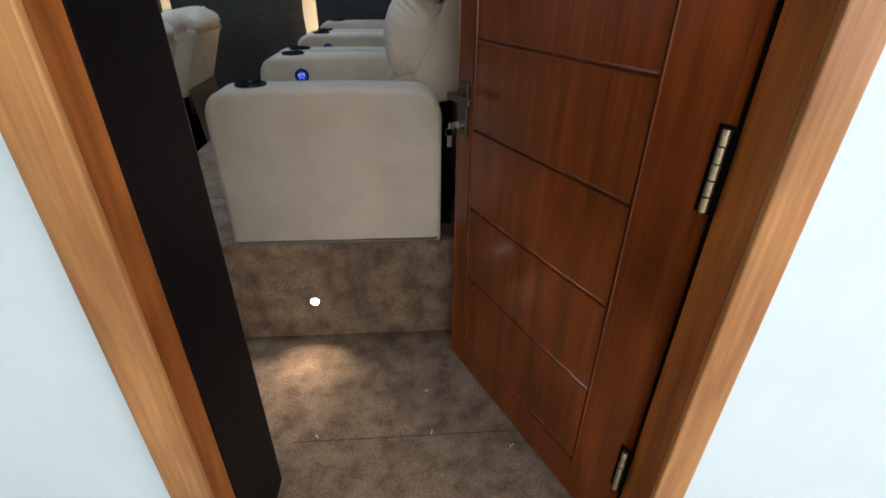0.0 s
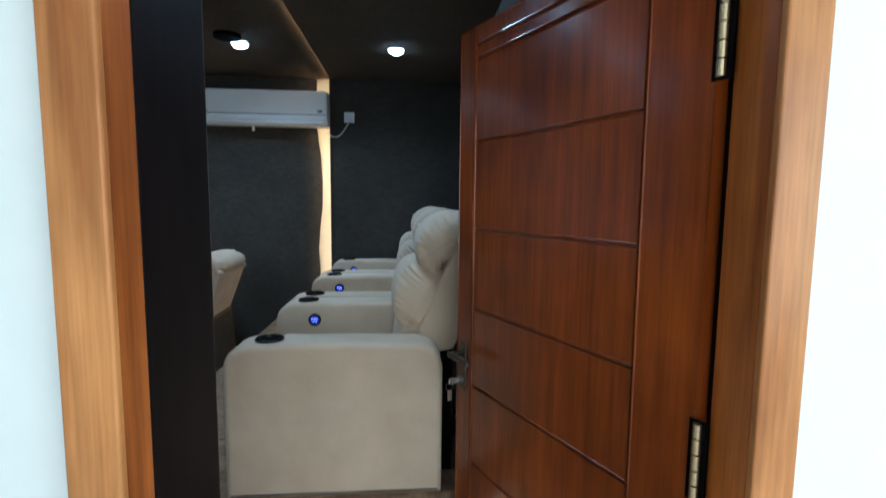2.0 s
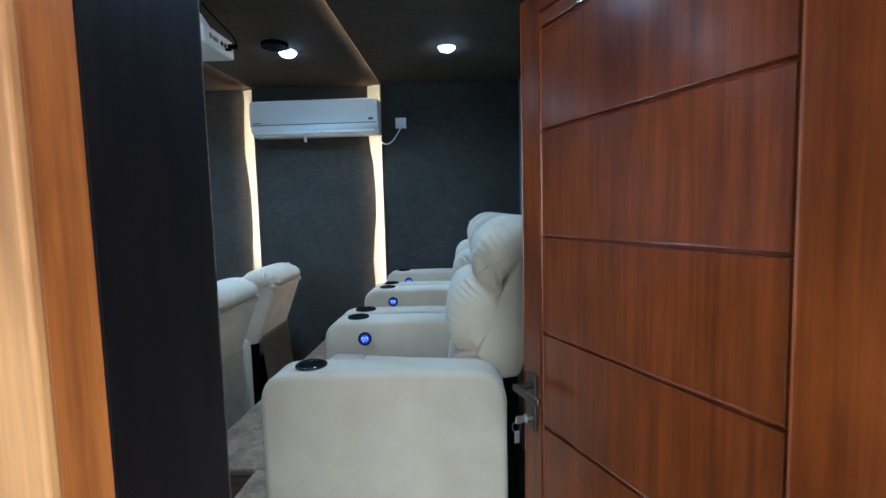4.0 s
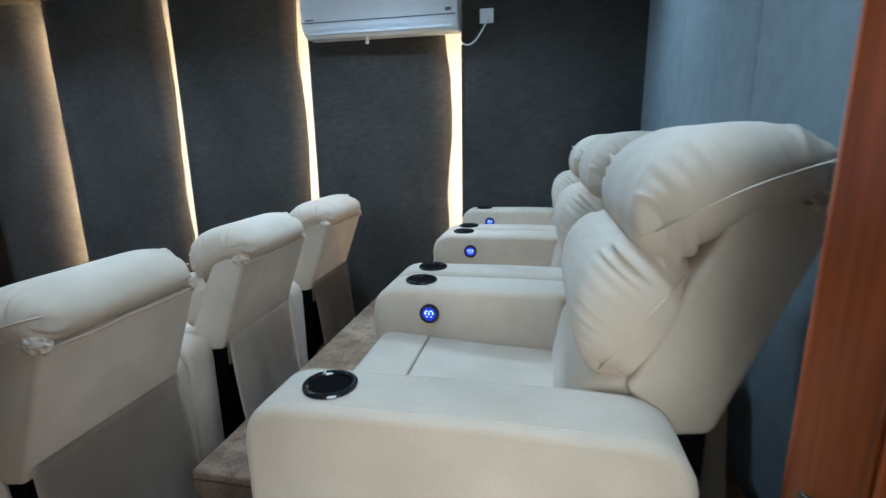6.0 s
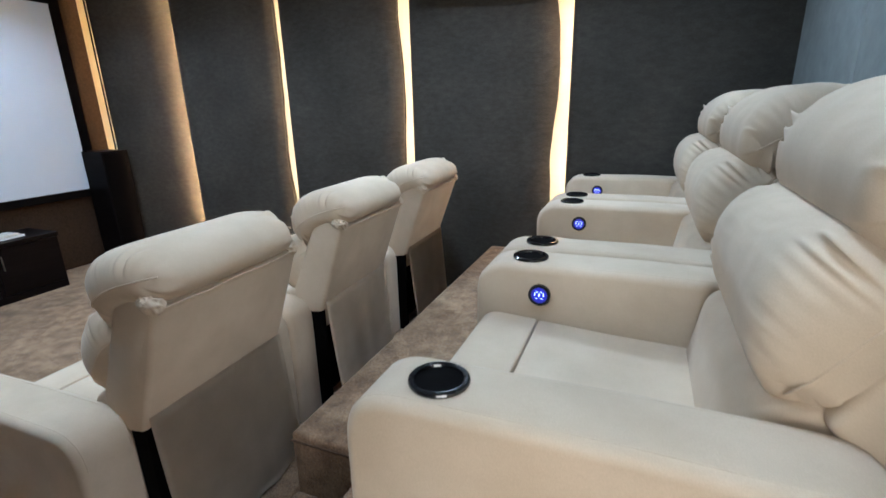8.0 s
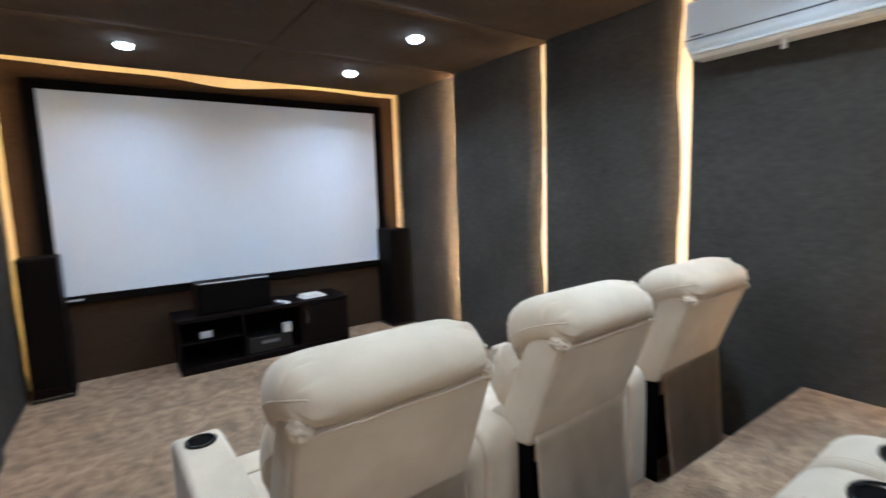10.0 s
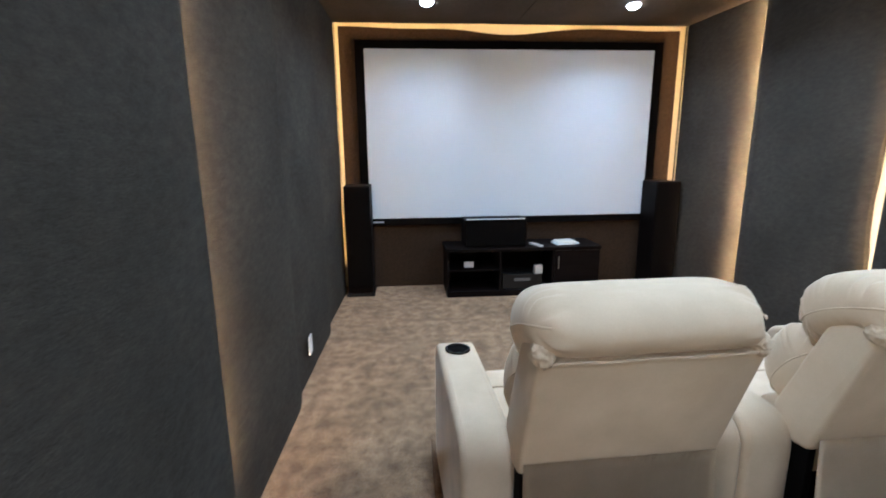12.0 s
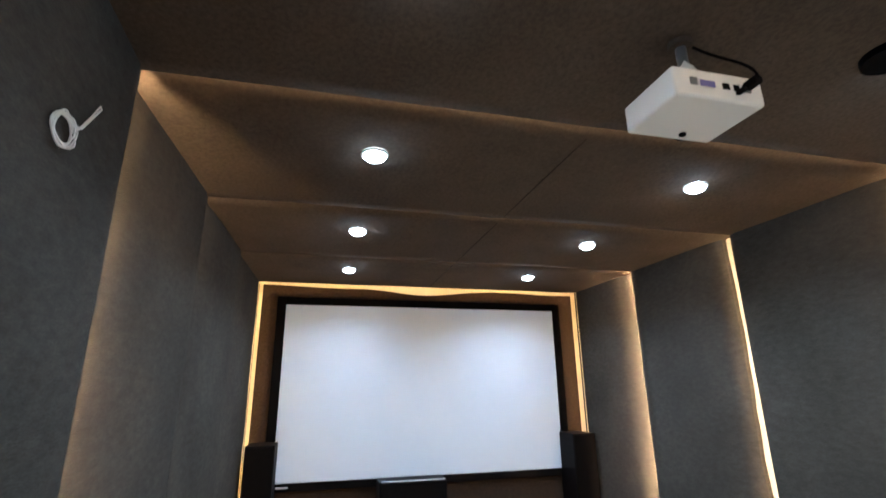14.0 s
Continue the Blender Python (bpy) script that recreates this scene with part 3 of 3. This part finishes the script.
part("spare_key", box(LW - 0.042, LW - 0.039, 0.045, 0.060, 0.872, 0.905, 0.001), M_STEEL, hd)
part("handle", box(LW - 0.058, LW - 0.020, -0.043, -0.0365, 0.90, 1.06, 0.003), M_STEEL, leaf, "brushed steel handle plate")
part("latch_plate", box(LW - 0.001, LW + 0.002, -0.028, -0.010, 0.90, 1.08, 0.0008), M_STEEL, leaf, "steel latch plate")


# ---- recliners ----
AW, HALF, AL = 0.165, 0.4315, 0.38
ARM_Z = 0.566


HEAD = [(0.578, 0.895), (0.618, 0.960), (0.552, 1.028), (0.44, 1.046), (0.345, 1.014), (0.282, 0.935), (0.285, 0.828), (0.345, 0.772), (0.400, 0.83), (0.49, 0.892)]
LUMBAR = [(0.250, 0.545), (0.190, 0.63), (0.184, 0.745), (0.235, 0.822), (0.335, 0.842), (0.405, 0.80), (0.425, 0.72), (0.385, 0.62), (0.325, 0.548)]
HEAD_ENDS = ((0.308, 0.850), (0.600, 0.985))
LUMBAR_ENDS = ((0.240, 0.580), (0.395, 0.800))


def recliner(m, label, group, lit):
    c = thing("recliner", m, label, "recliner chair", group)
    prof = rounded([(-AL - 0.015, 0.0), (AL, 0.0), (AL, ARM_Z), (0.05, ARM_Z + 0.006), (-AL - 0.015, ARM_Z)], [0.012, 0.012, 0.11, 0, 0.10], 8)
    for s in (-1, 1):
        y0, y1 = (s * HALF, s * (HALF - AW))
        arm = part("armrest", prism_y(prof, min(y0, y1) + 0.002, max(y0, y1) - 0.002, 0.022, 4), M_FABRIC, c, smooth=True)
        ym = s * (HALF - AW / 2)
        edge = [q for q in prof if q[1] > 0.06]
        lo_i = max(range(len(edge)), key=lambda k: edge[k][0] - edge[k][1])
        edge = edge[lo_i:] + edge[:lo_i]
        for ye in (min(y0, y1) + 0.022, max(y0, y1) - 0.022):
            part("seam", tube([(q[0], ye, q[1] - 0.0010) for q in edge], 0.0014, 6), M_FABRIC, arm)
        ch = part("cup_holder", moved(disc(0.046, 0.008, 32), -0.25, ym, ARM_Z + 0.000), M_MATTBLACK, arm, "round black cup holder")
        part("rim", moved(ring(0.046, 0.0062, 40, 10), -0.25, ym, ARM_Z + 0.005), M_GLOSSBLACK, ch, "glossy black rim")
    yb = HALF - AW
    bt = part("control_button", moved(disc(0.031, 0.012, 28, "y"), -0.205, yb - 0.002, 0.488), M_BLACK, c, "round black touch control with blue lit symbols")
    if lit:
        part("lit_face", moved(disc(0.0225, 0.001, 28, "y"), -0.205, yb - 0.0082, 0.488), M_BLUE, bt, "dim blue lit face")
        for dx, dz, w, h in ((-0.012, 0.003, 0.0028, 0.012), (-0.006, 0.010, 0.006, 0.0028), (0.006, 0.010, 0.006, 0.0028), (0.012, 0.003, 0.0028, 0.012),
                             (0.0, 0.001, 0.0028, 0.010), (-0.007, -0.009, 0.005, 0.0028), (0.007, -0.009, 0.005, 0.0028)):
            part("symbol", box(-0.205 + dx - w * 0.6, -0.205 + dx + w * 0.6, yb - 0.0098, yb - 0.0086, 0.488 + dz - h * 0.45, 0.488 + dz + h * 0.45, 0.0005), M_BLUEWHITE, bt, "pale lit symbol")
    # seat: footrest pad and cushion in one run, parted by a seam
    w = HALF - AW - 0.003
    fp = rounded([(-0.207, 0.25), (-0.207, 0.418), (-0.372, 0.428), (-0.378, 0.10), (-0.34, 0.06), (-0.30, 0.25)], [0.01, 0.007, 0.06, 0.03, 0.01, 0.01], 6)
    part("footrest", prism_y(fp, -w, w, 0.016, 3), M_FABRIC, c, smooth=True)
    sp = rounded([(0.22, 0.25), (0.22, 0.398), (0.0, 0.404), (-0.203, 0.416), (-0.203, 0.25)], [0.01, 0.01, 0, 0.007, 0.01], 6)
    part("seat", prism_y(sp, -w, w, 0.016, 3), M_FABRIC, c, smooth=True)
    part("base", box(-0.33, 0.34, -w + 0.012, w - 0.012, 0.0, 0.25), M_MATTBLACK, c, "dark base frame")
    # back
    bp = rounded([(0.165, 0.36), (0.20, 0.56), (0.36, 0.62), (0.36, 0.36)], [0.03, 0.06, 0.02, 0.02], 6)
    part("back_bolster", prism_y(bp, -w + 0.004, w - 0.004, 0.025, 3), M_FABRIC, c, smooth=True)
    sl = rounded([(0.288, 0.575), (0.368, 0.490), (0.436, 0.500), (0.580, 0.895), (0.452, 0.945)], [0.02, 0.030, 0.035, 0.018, 0.05], 6)
    slab = part("backrest", prism_y(sl, -0.283, 0.283, 0.014, 3), M_FABRIC, c, smooth=True)
    part("piping", tube([(0.580, -0.278 + 0.556 * k / 12, 0.893 + 0.002 * math.sin(k * 1.3)) for k in range(13)], 0.0045, 6), M_FABRIC, slab)
    lp = part("lumbar_pillow", pillow(LUMBAR, 0.286, LUMBAR_ENDS, 0.02, 2), M_FABRIC, c, "plump gathered lumbar pillow", smooth=True)
    hp = part("head_pillow", pillow(HEAD, 0.302, HEAD_ENDS, 0.025, 5), M_FABRIC, c, "plump gathered head pillow", smooth=True)
    for s in (-1, 1):
        part("seam", end_seam(0.286, LUMBAR_ENDS, 0.02, s), M_FABRIC, lp)
        part("seam", end_seam(0.302, HEAD_ENDS, 0.025, s), M_FABRIC, hp)
        part("gather", gather((0.556, 0.266, 0.910), s, 3 + s), M_FABRIC, hp, "crumpled knot of gathered cloth", smooth=True)
    # loose cloth hanging below the backrest
    b = bmesh.new()
    nu, nv = 26, 16
    g = []
    for j in range(nv + 1):
        v = j / nv
        row = []
        for i in range(nu + 1):
            u = -1 + 2 * i / nu
            fold = 0.026 * (1 - v) * noise.noise(Vector((u * 2.4, v * 0.8, 7.0))) + 0.010 * math.sin(u * 5 + 1.2 * v) * (1 - v)
            row.append(b.verts.new((0.458 + 0.040 * (1 - v) + fold, u * (0.274 + 0.008 * (1 - v)), 0.015 + v * 0.535)))
        g.append(row)
    for j in range(nv):
        for i in range(nu):
            b.faces.new((g[j][i], g[j][i + 1], g[j + 1][i + 1], g[j + 1][i]))
    bmesh.ops.solidify(b, geom=b.faces[:], thickness=0.006)
    part("back_cloth", b, M_FABRIC, c, "loose cloth hanging behind the mechanism", smooth=True)
    for s in (-1, 1):
        part("side_bar", box(0.36, 0.430, s * 0.262 - 0.012, s * 0.262 + 0.012, 0.0, 0.52, 0.002), M_MATTBLACK, c, "black steel side plate")
    return c


rear = recliner(pose(-0.24, 2.045, PLAT), "cream suede power recliner with blue lit control on the platform", "recliners of the rear row", True)
for i in (1, 2):
    copy_thing(rear, pose(-0.24, 2.048 + 0.866 * i, PLAT))
ROW_TURN = 1.6                  # the front row stands slightly askew
front = recliner(pose(-1.888, 2.056, 0.08, 0, 0, ROW_TURN), "cream suede recliner seen from behind in the front row", "recliners of the front row", True)
for i in (1, 2):
    copy_thing(front, pose(-1.888 - 0.0245 * i, 2.056 + 0.864 * i, 0.08, 0, 0, ROW_TURN))

# ---- ceiling lamps ----
def downlight(x, y, z, watts):
    d = thing("downlight", pose(x, y, z), "round white recessed ceiling lamp, lit cool white", "ceiling lamp", "ceiling lamps")
    part("trim_ring", ring(0.056, 0.006, 28, 8), M_WHITE, d)
    # the lamp is flat; the dome's shape imitates its round glare
    dome = bmesh.new()
    bmesh.ops.create_uvsphere(dome, u_segments=24, v_segments=12, radius=0.053)
    bmesh.ops.scale(dome, verts=dome.verts, vec=(1, 1, 0.60))
    part("diffuser", dome, M_LAMP, d, "glowing diffuser, domed to stand in for the lamp's glare", smooth=True)
    area_lamp("downlight_lamp", (x, y, z - 0.0335), (x, y, 0), 0.05, 0.05, watts, COOL, "DISK", 140)


for x in (-0.07, -1.14, -2.22, -3.34, -4.46):
    for y in (1.72, 3.44):
        rear_lamp = x > -0.6
        share = 0.7 if rear_lamp else 0.38 if x > -1.5 and y < 2 else 1.2 if y > 3 else 1.0
        downlight(x, y + (0.12 if rear_lamp and y < 2 else 0.0), CEIL - 0.008 if rear_lamp else CEIL - 0.002, LAMP_WATTS * share)

# step light in the riser
sl = thing("step_light", pose(-0.372, 1.619, 0.185), "small round step light glowing warm in the riser", "step light")
part("bezel", ring(0.019, 0.003, 24, 6, "y"), M_STEEL, sl)
part("lens", disc(0.017, 0.006, 24, "y"), M_STEPLAMP, sl, "glowing lens")
area_lamp("step_lamp", (-0.372, 1.610, 0.185), (-0.40, 1.30, 0.03), 0.03, 0.03, 1.7, (1.0, 0.76, 0.48), "DISK", 105)

# ---- air conditioner ----
ac = thing("air_conditioner", pose(-1.206, WY1, 2.165), "white split air conditioner on the wall above the panels", "air conditioner")
prof = rounded([(0.0, 0.0), (-0.12, -0.002), (-0.185, 0.05), (-0.19, 0.285), (0.0, 0.285)], [0.01, 0.03, 0.03, 0.02, 0.005], 6)
b = bmesh.new()
lo = [b.verts.new((-0.535, y, z)) for y, z in prof]
hi = [b.verts.new((0.535, y, z)) for y, z in prof]
b.faces.new(lo)
b.faces.new(hi[::-1])
for i in range(len(prof)):
    b.faces.new((lo[i], hi[i], hi[(i + 1) % len(prof)], lo[(i + 1) % len(prof)]))
bmesh.ops.recalc_face_normals(b, faces=b.faces)
bmesh.ops.bevel(b, geom=[e for e in b.edges if abs(e.verts[0].co.x - e.verts[1].co.x) < 1e-6], offset=0.008, segments=3, affect="EDGES")
body = part("body", b, M_WHITE, ac, smooth=False)
part("panel_gap", box(-0.528, 0.528, -0.1925, -0.186, 0.083, 0.089), M_GREY, ac, "dark joint above the flap")
part("flap", box(-0.50, 0.50, -0.182, -0.150, 0.012, 0.030, 0.006), M_WHITE, ac)
part("mark", box(-0.50, -0.44, -0.1925, -0.1895, 0.098, 0.106), M_GREY, ac)
part("mark", box(0.46, 0.50, -0.1925, -0.1895, 0.105, 0.125), M_GREY, ac)
part("drain_knob", moved(disc(0.012, 0.045, 12), -0.10, -0.10, -0.022), M_CREAM, ac)
sk = thing("socket", pose(-0.503, WY1, 2.266), "white wall socket with a plugged cable", "socket")
part("plate", box(-0.045, 0.045, -0.012, 0.0, -0.045, 0.045, 0.004), M_WHITE, sk)
part("plug", box(-0.014, 0.018, -0.035, -0.012, -0.038, -0.005, 0.005), M_WHITE, sk)
pts = [(-0.50, WY1 - 0.025, 2.23)]
for k in range(1, 13):
    u = k / 12
    pts.append((-0.50 - 0.23 * u + 0.01 * math.sin(u * 3), WY1 - 0.025 - 0.02 * math.sin(math.pi * u), 2.23 - 0.155 * math.sin(math.pi * min(1, u * 0.83)) + 0.02 * u))
single("cable", tube(pts, 0.005), M_CREAM, "thin white cable from the air conditioner to the socket", "cable", smooth=True)

# ---- projector ----
pj = thing("projector", pose(-1.275, 2.565, 2.325, 0, 0, 0), "white projector hanging from the ceiling on a bracket", "projector")
part("body", box(-0.110, 0.110, -0.148, 0.148, 0.0, 0.090, 0.010, 3), M_WHITE, pj)
part("lens", moved(disc(0.035, 0.03, 24, "x"), -0.122, 0.07, 0.05), M_BLACK, pj)
part("bracket_collar", moved(disc(0.028, 0.05, 16), 0, 0, 0.150), M_WHITE, pj)
part("bracket_plate", box(-0.06, 0.06, -0.06, 0.06, 0.092, 0.10, 0.002), M_WHITE, pj)
part("bracket_pole", moved(disc(0.016, 0.18, 16), 0, 0, 0.185), M_GREY, pj)
for s in (-1, 1):
    arm = box(-0.010, 0.010, -0.004, 0.004, 0.0, 0.085, 0.002)
    bmesh.ops.rotate(arm, verts=arm.verts, matrix=Matrix.Rotation(radians(32 * s), 3, "Y"))
    part("bracket_arm", moved(arm, 0.055 * s * -1 + 0.02, 0.03 * s, 0.098), M_WHITE, pj)
part("bracket_head", moved(disc(0.036, 0.02, 20), 0, 0, 0.262), M_CEIL, pj)
for j, (y, w, h, mt) in enumerate(((-0.085, 0.012, 0.012, M_GREY), (-0.04, 0.024, 0.010, M_VIOLET), (0.02, 0.012, 0.010, M_MATTBLACK), (0.055, 0.010, 0.010, M_MATTBLACK), (0.09, 0.014, 0.012, M_GREY))):
    part("port", box(0.1095, 0.112, y - w, y + w, 0.035, 0.035 + 2 * h, 0.001), mt, pj)
part("foot", moved(disc(0.011, 0.006, 14), -0.07, 0.02, -0.003), M_MATTBLACK, pj)
part("plug", box(0.112, 0.155, 0.075, 0.10, 0.04, 0.062, 0.004), M_MATTBLACK, pj)
part("plug", box(0.112, 0.140, 0.045, 0.060, 0.020, 0.032, 0.003), M_MATTBLACK, pj)
single("cable", tube([(-1.12 - 0.15 * u + 0.05 * math.sin(math.pi * u), 2.652 - 0.055 * u, 2.378 + 0.05 * math.sin(math.pi * u * 0.6) + 0.165 * u ** 3) for u in (k / 16 for k in range(17))], 0.004), M_MATTBLACK,
       "black cable from the projector to its bracket", "cable", smooth=True)
single("ceiling_plate", moved(disc(0.085, 0.024, 28), -1.168, 3.285, CEIL - 0.006), M_MATTBLACK, "round black ceiling sensor plate", "ceiling plate")

# ---- screen end ----
sc = thing("projection_screen", pose(SCREEN_X, 0, 0), "large white fixed projection screen in a black velvet frame", "projection screen")
SY0, SY1, SZ0, SZ1 = 1.145, 4.06, 0.74, 2.395
part("fabric", box(0.002, 0.030, SY0, SY1, SZ0, SZ1), M_SCREEN, sc, "plain white screen fabric")
for y0, y1, z0, z1 in ((SY0 - 0.085, SY0, SZ0 - 0.07, SZ1 + 0.075), (SY1, SY1 + 0.085, SZ0 - 0.07, SZ1 + 0.075), (SY0, SY1, SZ1, SZ1 + 0.075), (SY0, SY1, SZ0 - 0.07, SZ0)):
    part("frame_bar", box(0.0, 0.045, y0, y1, z0, z1, 0.004), M_MATTBLACK, sc, "black velvet frame bar")
part("maker_mark", box(0.0455, 0.0465, SY0 + 0.03, SY0 + 0.14, SZ0 - 0.042, SZ0 - 0.027), M_LABEL, sc, "small silver mark")


def tower(y, label):
    s = thing("tower_speaker", pose(-4.94, y, 0), label, "loudspeaker", "tower speakers")
    part("cabinet", box(-0.30, 0.0, -0.125, 0.125, 0.03, 1.10, 0.006), M_DARKWOOD, s)
    part("plinth", box(-0.31, 0.012, -0.14, 0.14, 0.0, 0.03, 0.004), M_BLACK, s)
    part("grille", box(0.0, 0.012, -0.118, 0.118, 0.10, 1.085, 0.004), M_MATTBLACK, s, "black cloth grille")


tower(1.045, "tall black floor speaker beside the screen on the carpet")
tower(4.165, "tall black floor speaker beside the screen on the carpet")
cs = thing("media_console", pose(-4.80, 0, 0), "low dark wenge media console with open shelves and a cupboard", "console")
CY0, CY1, CH = 1.90, 3.43, 0.49
part("top", box(-0.42, 0.01, CY0 - 0.01, CY1 + 0.01, CH - 0.035, CH, 0.003), M_DARKWOOD, cs)
part("bottom", box(-0.42, 0.0, CY0, CY1, 0.0, 0.06, 0.003), M_DARKWOOD, cs)
for y in (CY0, 2.42, 2.95, CY1 - 0.02):
    part("upright", box(-0.419, -0.001, y, y + 0.02, 0.06, CH - 0.035, 0.002), M_DARKWOOD, cs)
part("back", box(-0.42, -0.41, CY0 + 0.02, CY1 - 0.02, 0.06, CH - 0.035), M_MATTBLACK, cs)
part("shelf", box(-0.40, -0.01, CY0 + 0.021, 2.419, 0.26, 0.275), M_DARKWOOD, cs)
dr = part("cupboard_door", box(-0.018, 0.002, 2.975, CY1 - 0.003, 0.066, CH - 0.04, 0.002), M_DARKWOOD, cs)
part("handle", box(0.003, 0.018, 3.005, 3.013, 0.27, 0.39, 0.003), M_STEEL, dr, "slim chrome handle")
av = thing("av_receiver", pose(-4.84, 2.66, 0.06), "black audio receiver inside the console", "audio receiver")
part("body", box(-0.30, 0.0, -0.20, 0.20, 0.0, 0.15, 0.004), M_BLACK, av)
part("display", box(0.0005, 0.003, -0.08, 0.08, 0.08, 0.11), M_GREY, av)
part("knob", moved(disc(0.022, 0.02, 20, "x"), 0.012, 0.15, 0.09), M_BLACK, av)
# stands for a plate on the wall behind the shelf
single("wall_plate", box(-4.86, -4.85, 2.07, 2.17, 0.29, 0.35, 0.004), M_LABEL, "pale wall plate behind the console shelf, built as a box on it", "box")
single("small_box", box(-4.88, -4.83, 2.78, 2.86, 0.2115, 0.30, 0.004), M_LABEL, "small pale box on the receiver", "box")
ct = thing("centre_speaker", pose(-4.88, 2.395, CH), "black centre loudspeaker on the console", "loudspeaker")
part("cabinet", box(-0.26, 0.0, -0.31, 0.31, 0.0, 0.27, 0.006), M_DARKWOOD, ct)
part("grille", box(0.0, 0.012, -0.30, 0.30, 0.01, 0.26, 0.004), M_MATTBLACK, ct)
part("edge_strip", box(-0.02, 0.006, -0.29, 0.29, 0.2705, 0.278, 0.002), M_LABEL, ct)
single("remote_control", box(-0.09, 0.09, -0.025, 0.025, 0, 0.02, 0.006, 3), M_WHITE, "white remote control lying on the console", "remote control", m=pose(-4.88, 2.80, CH + 0.001, 0, 0, 20))
bx_ = thing("paper_pack", pose(-4.95, 3.12, CH + 0.001, 0, 0, 8), "flat pack of white paper lying on the console", "paper")
part("sheet", box(-0.08, 0.08, -0.12, 0.12, 0, 0.018, 0.004), M_WHITE, bx_)
part("sheet", box(-0.07, 0.07, -0.10, 0.09, 0.0185, 0.034, 0.004), M_CREAM, bx_)

# ---- small things on the walls ----
ws = thing("socket", pose(-3.20, WY0 - 0.006, 0.245), "small white socket low on the fabric wall", "socket")
part("plate", box(-0.04, 0.04, 0.0, 0.012, -0.06, 0.06, 0.004), M_WHITE, ws)
part("rocker", box(-0.012, 0.012, 0.012, 0.016, -0.02, 0.02, 0.002), M_WHITE, ws)
sw = thing("switch_plate", pose(-0.768, 0.952, 1.366, 0, 0, 2.1), "white switch plate on the fabric wall", "switch")
part("plate", box(-0.075, 0.075, -0.01, 0.012, -0.043, 0.043, 0.004), M_WHITE, sw)
part("rocker", box(-0.030, 0.030, 0.012, 0.016, -0.03, 0.03, 0.002), M_WHITE, sw)
pts = []
for k in range(128):
    a = 2 * math.pi * k / 20
    r = 0.037 + 0.016 * noise.noise(Vector((k * 0.11, 0.3, 1.7)))
    pts.append((-1.388 + 1.12 * r * math.cos(a) + 0.004 * math.sin(k * 0.21), 0.940 + 0.016 * abs(noise.noise(Vector((k * 0.17, 4.0, 0.0)))), 2.158 + r * math.sin(a)))
pts += [(-1.445, 0.948, 2.19), (-1.462, 0.958, 2.23), (-1.478, 0.966, 2.266), (-1.474, 0.964, 2.272), (-1.452, 0.958, 2.225), (-1.432, 0.948, 2.180)]
single("wire_coil", tube(pts, 0.0024, 6), M_CREAM, "coil of loose white wire sticking out of the wall", "wire", smooth=True)

pts = [(0.488 - 0.012 * math.sin(a / 2), 3.47 + 0.022 * math.cos(a), 2.20 + 0.030 * math.sin(a)) for a in (2 * math.pi * k / 24 for k in range(25))]
pts += [(0.490, 3.485, 2.16), (0.492, 3.47, 2.13)]
single("wire_loop", tube(pts, 0.003, 6), M_CREAM, "small loop of white wire on the padded rear wall", "wire", smooth=True)

# bits of lint on the carpet by the door, and the joint where the carpet starts
M_SEAM = material("dark_carpet_seam", (0.11, 0.075, 0.055), 1.0, fine=0.3, spec=0.05)
single("carpet_joint", box(-0.385, 0.40, 1.088, 1.091, 0.0, 0.0015), M_SEAM, "dark joint in the carpet at the doorway", "joint", kind="structure")
single("carpet_joint", box(-1.183, -0.882, 2.0655, 2.0685, PLAT - 0.03, PLAT - 0.024), M_SEAM, "stitched edge of the platform carpet", "joint", kind="structure")
for x, y, a in ((0.06, 1.28, 20), (0.075, 1.09, 70), (-0.30, 1.10, 130), (0.345, 1.035, 200)):
    single("lint", tube([(0, 0, 0.002), (0.006, 0.003, 0.004), (0.012, -0.001, 0.003), (0.016, 0.005, 0.002)], 0.0016, 6), M_CREAM,
           "bit of white lint on the carpet", "lint", "bits of lint", m=pose(x, y, 0.001, 0, 0, a))
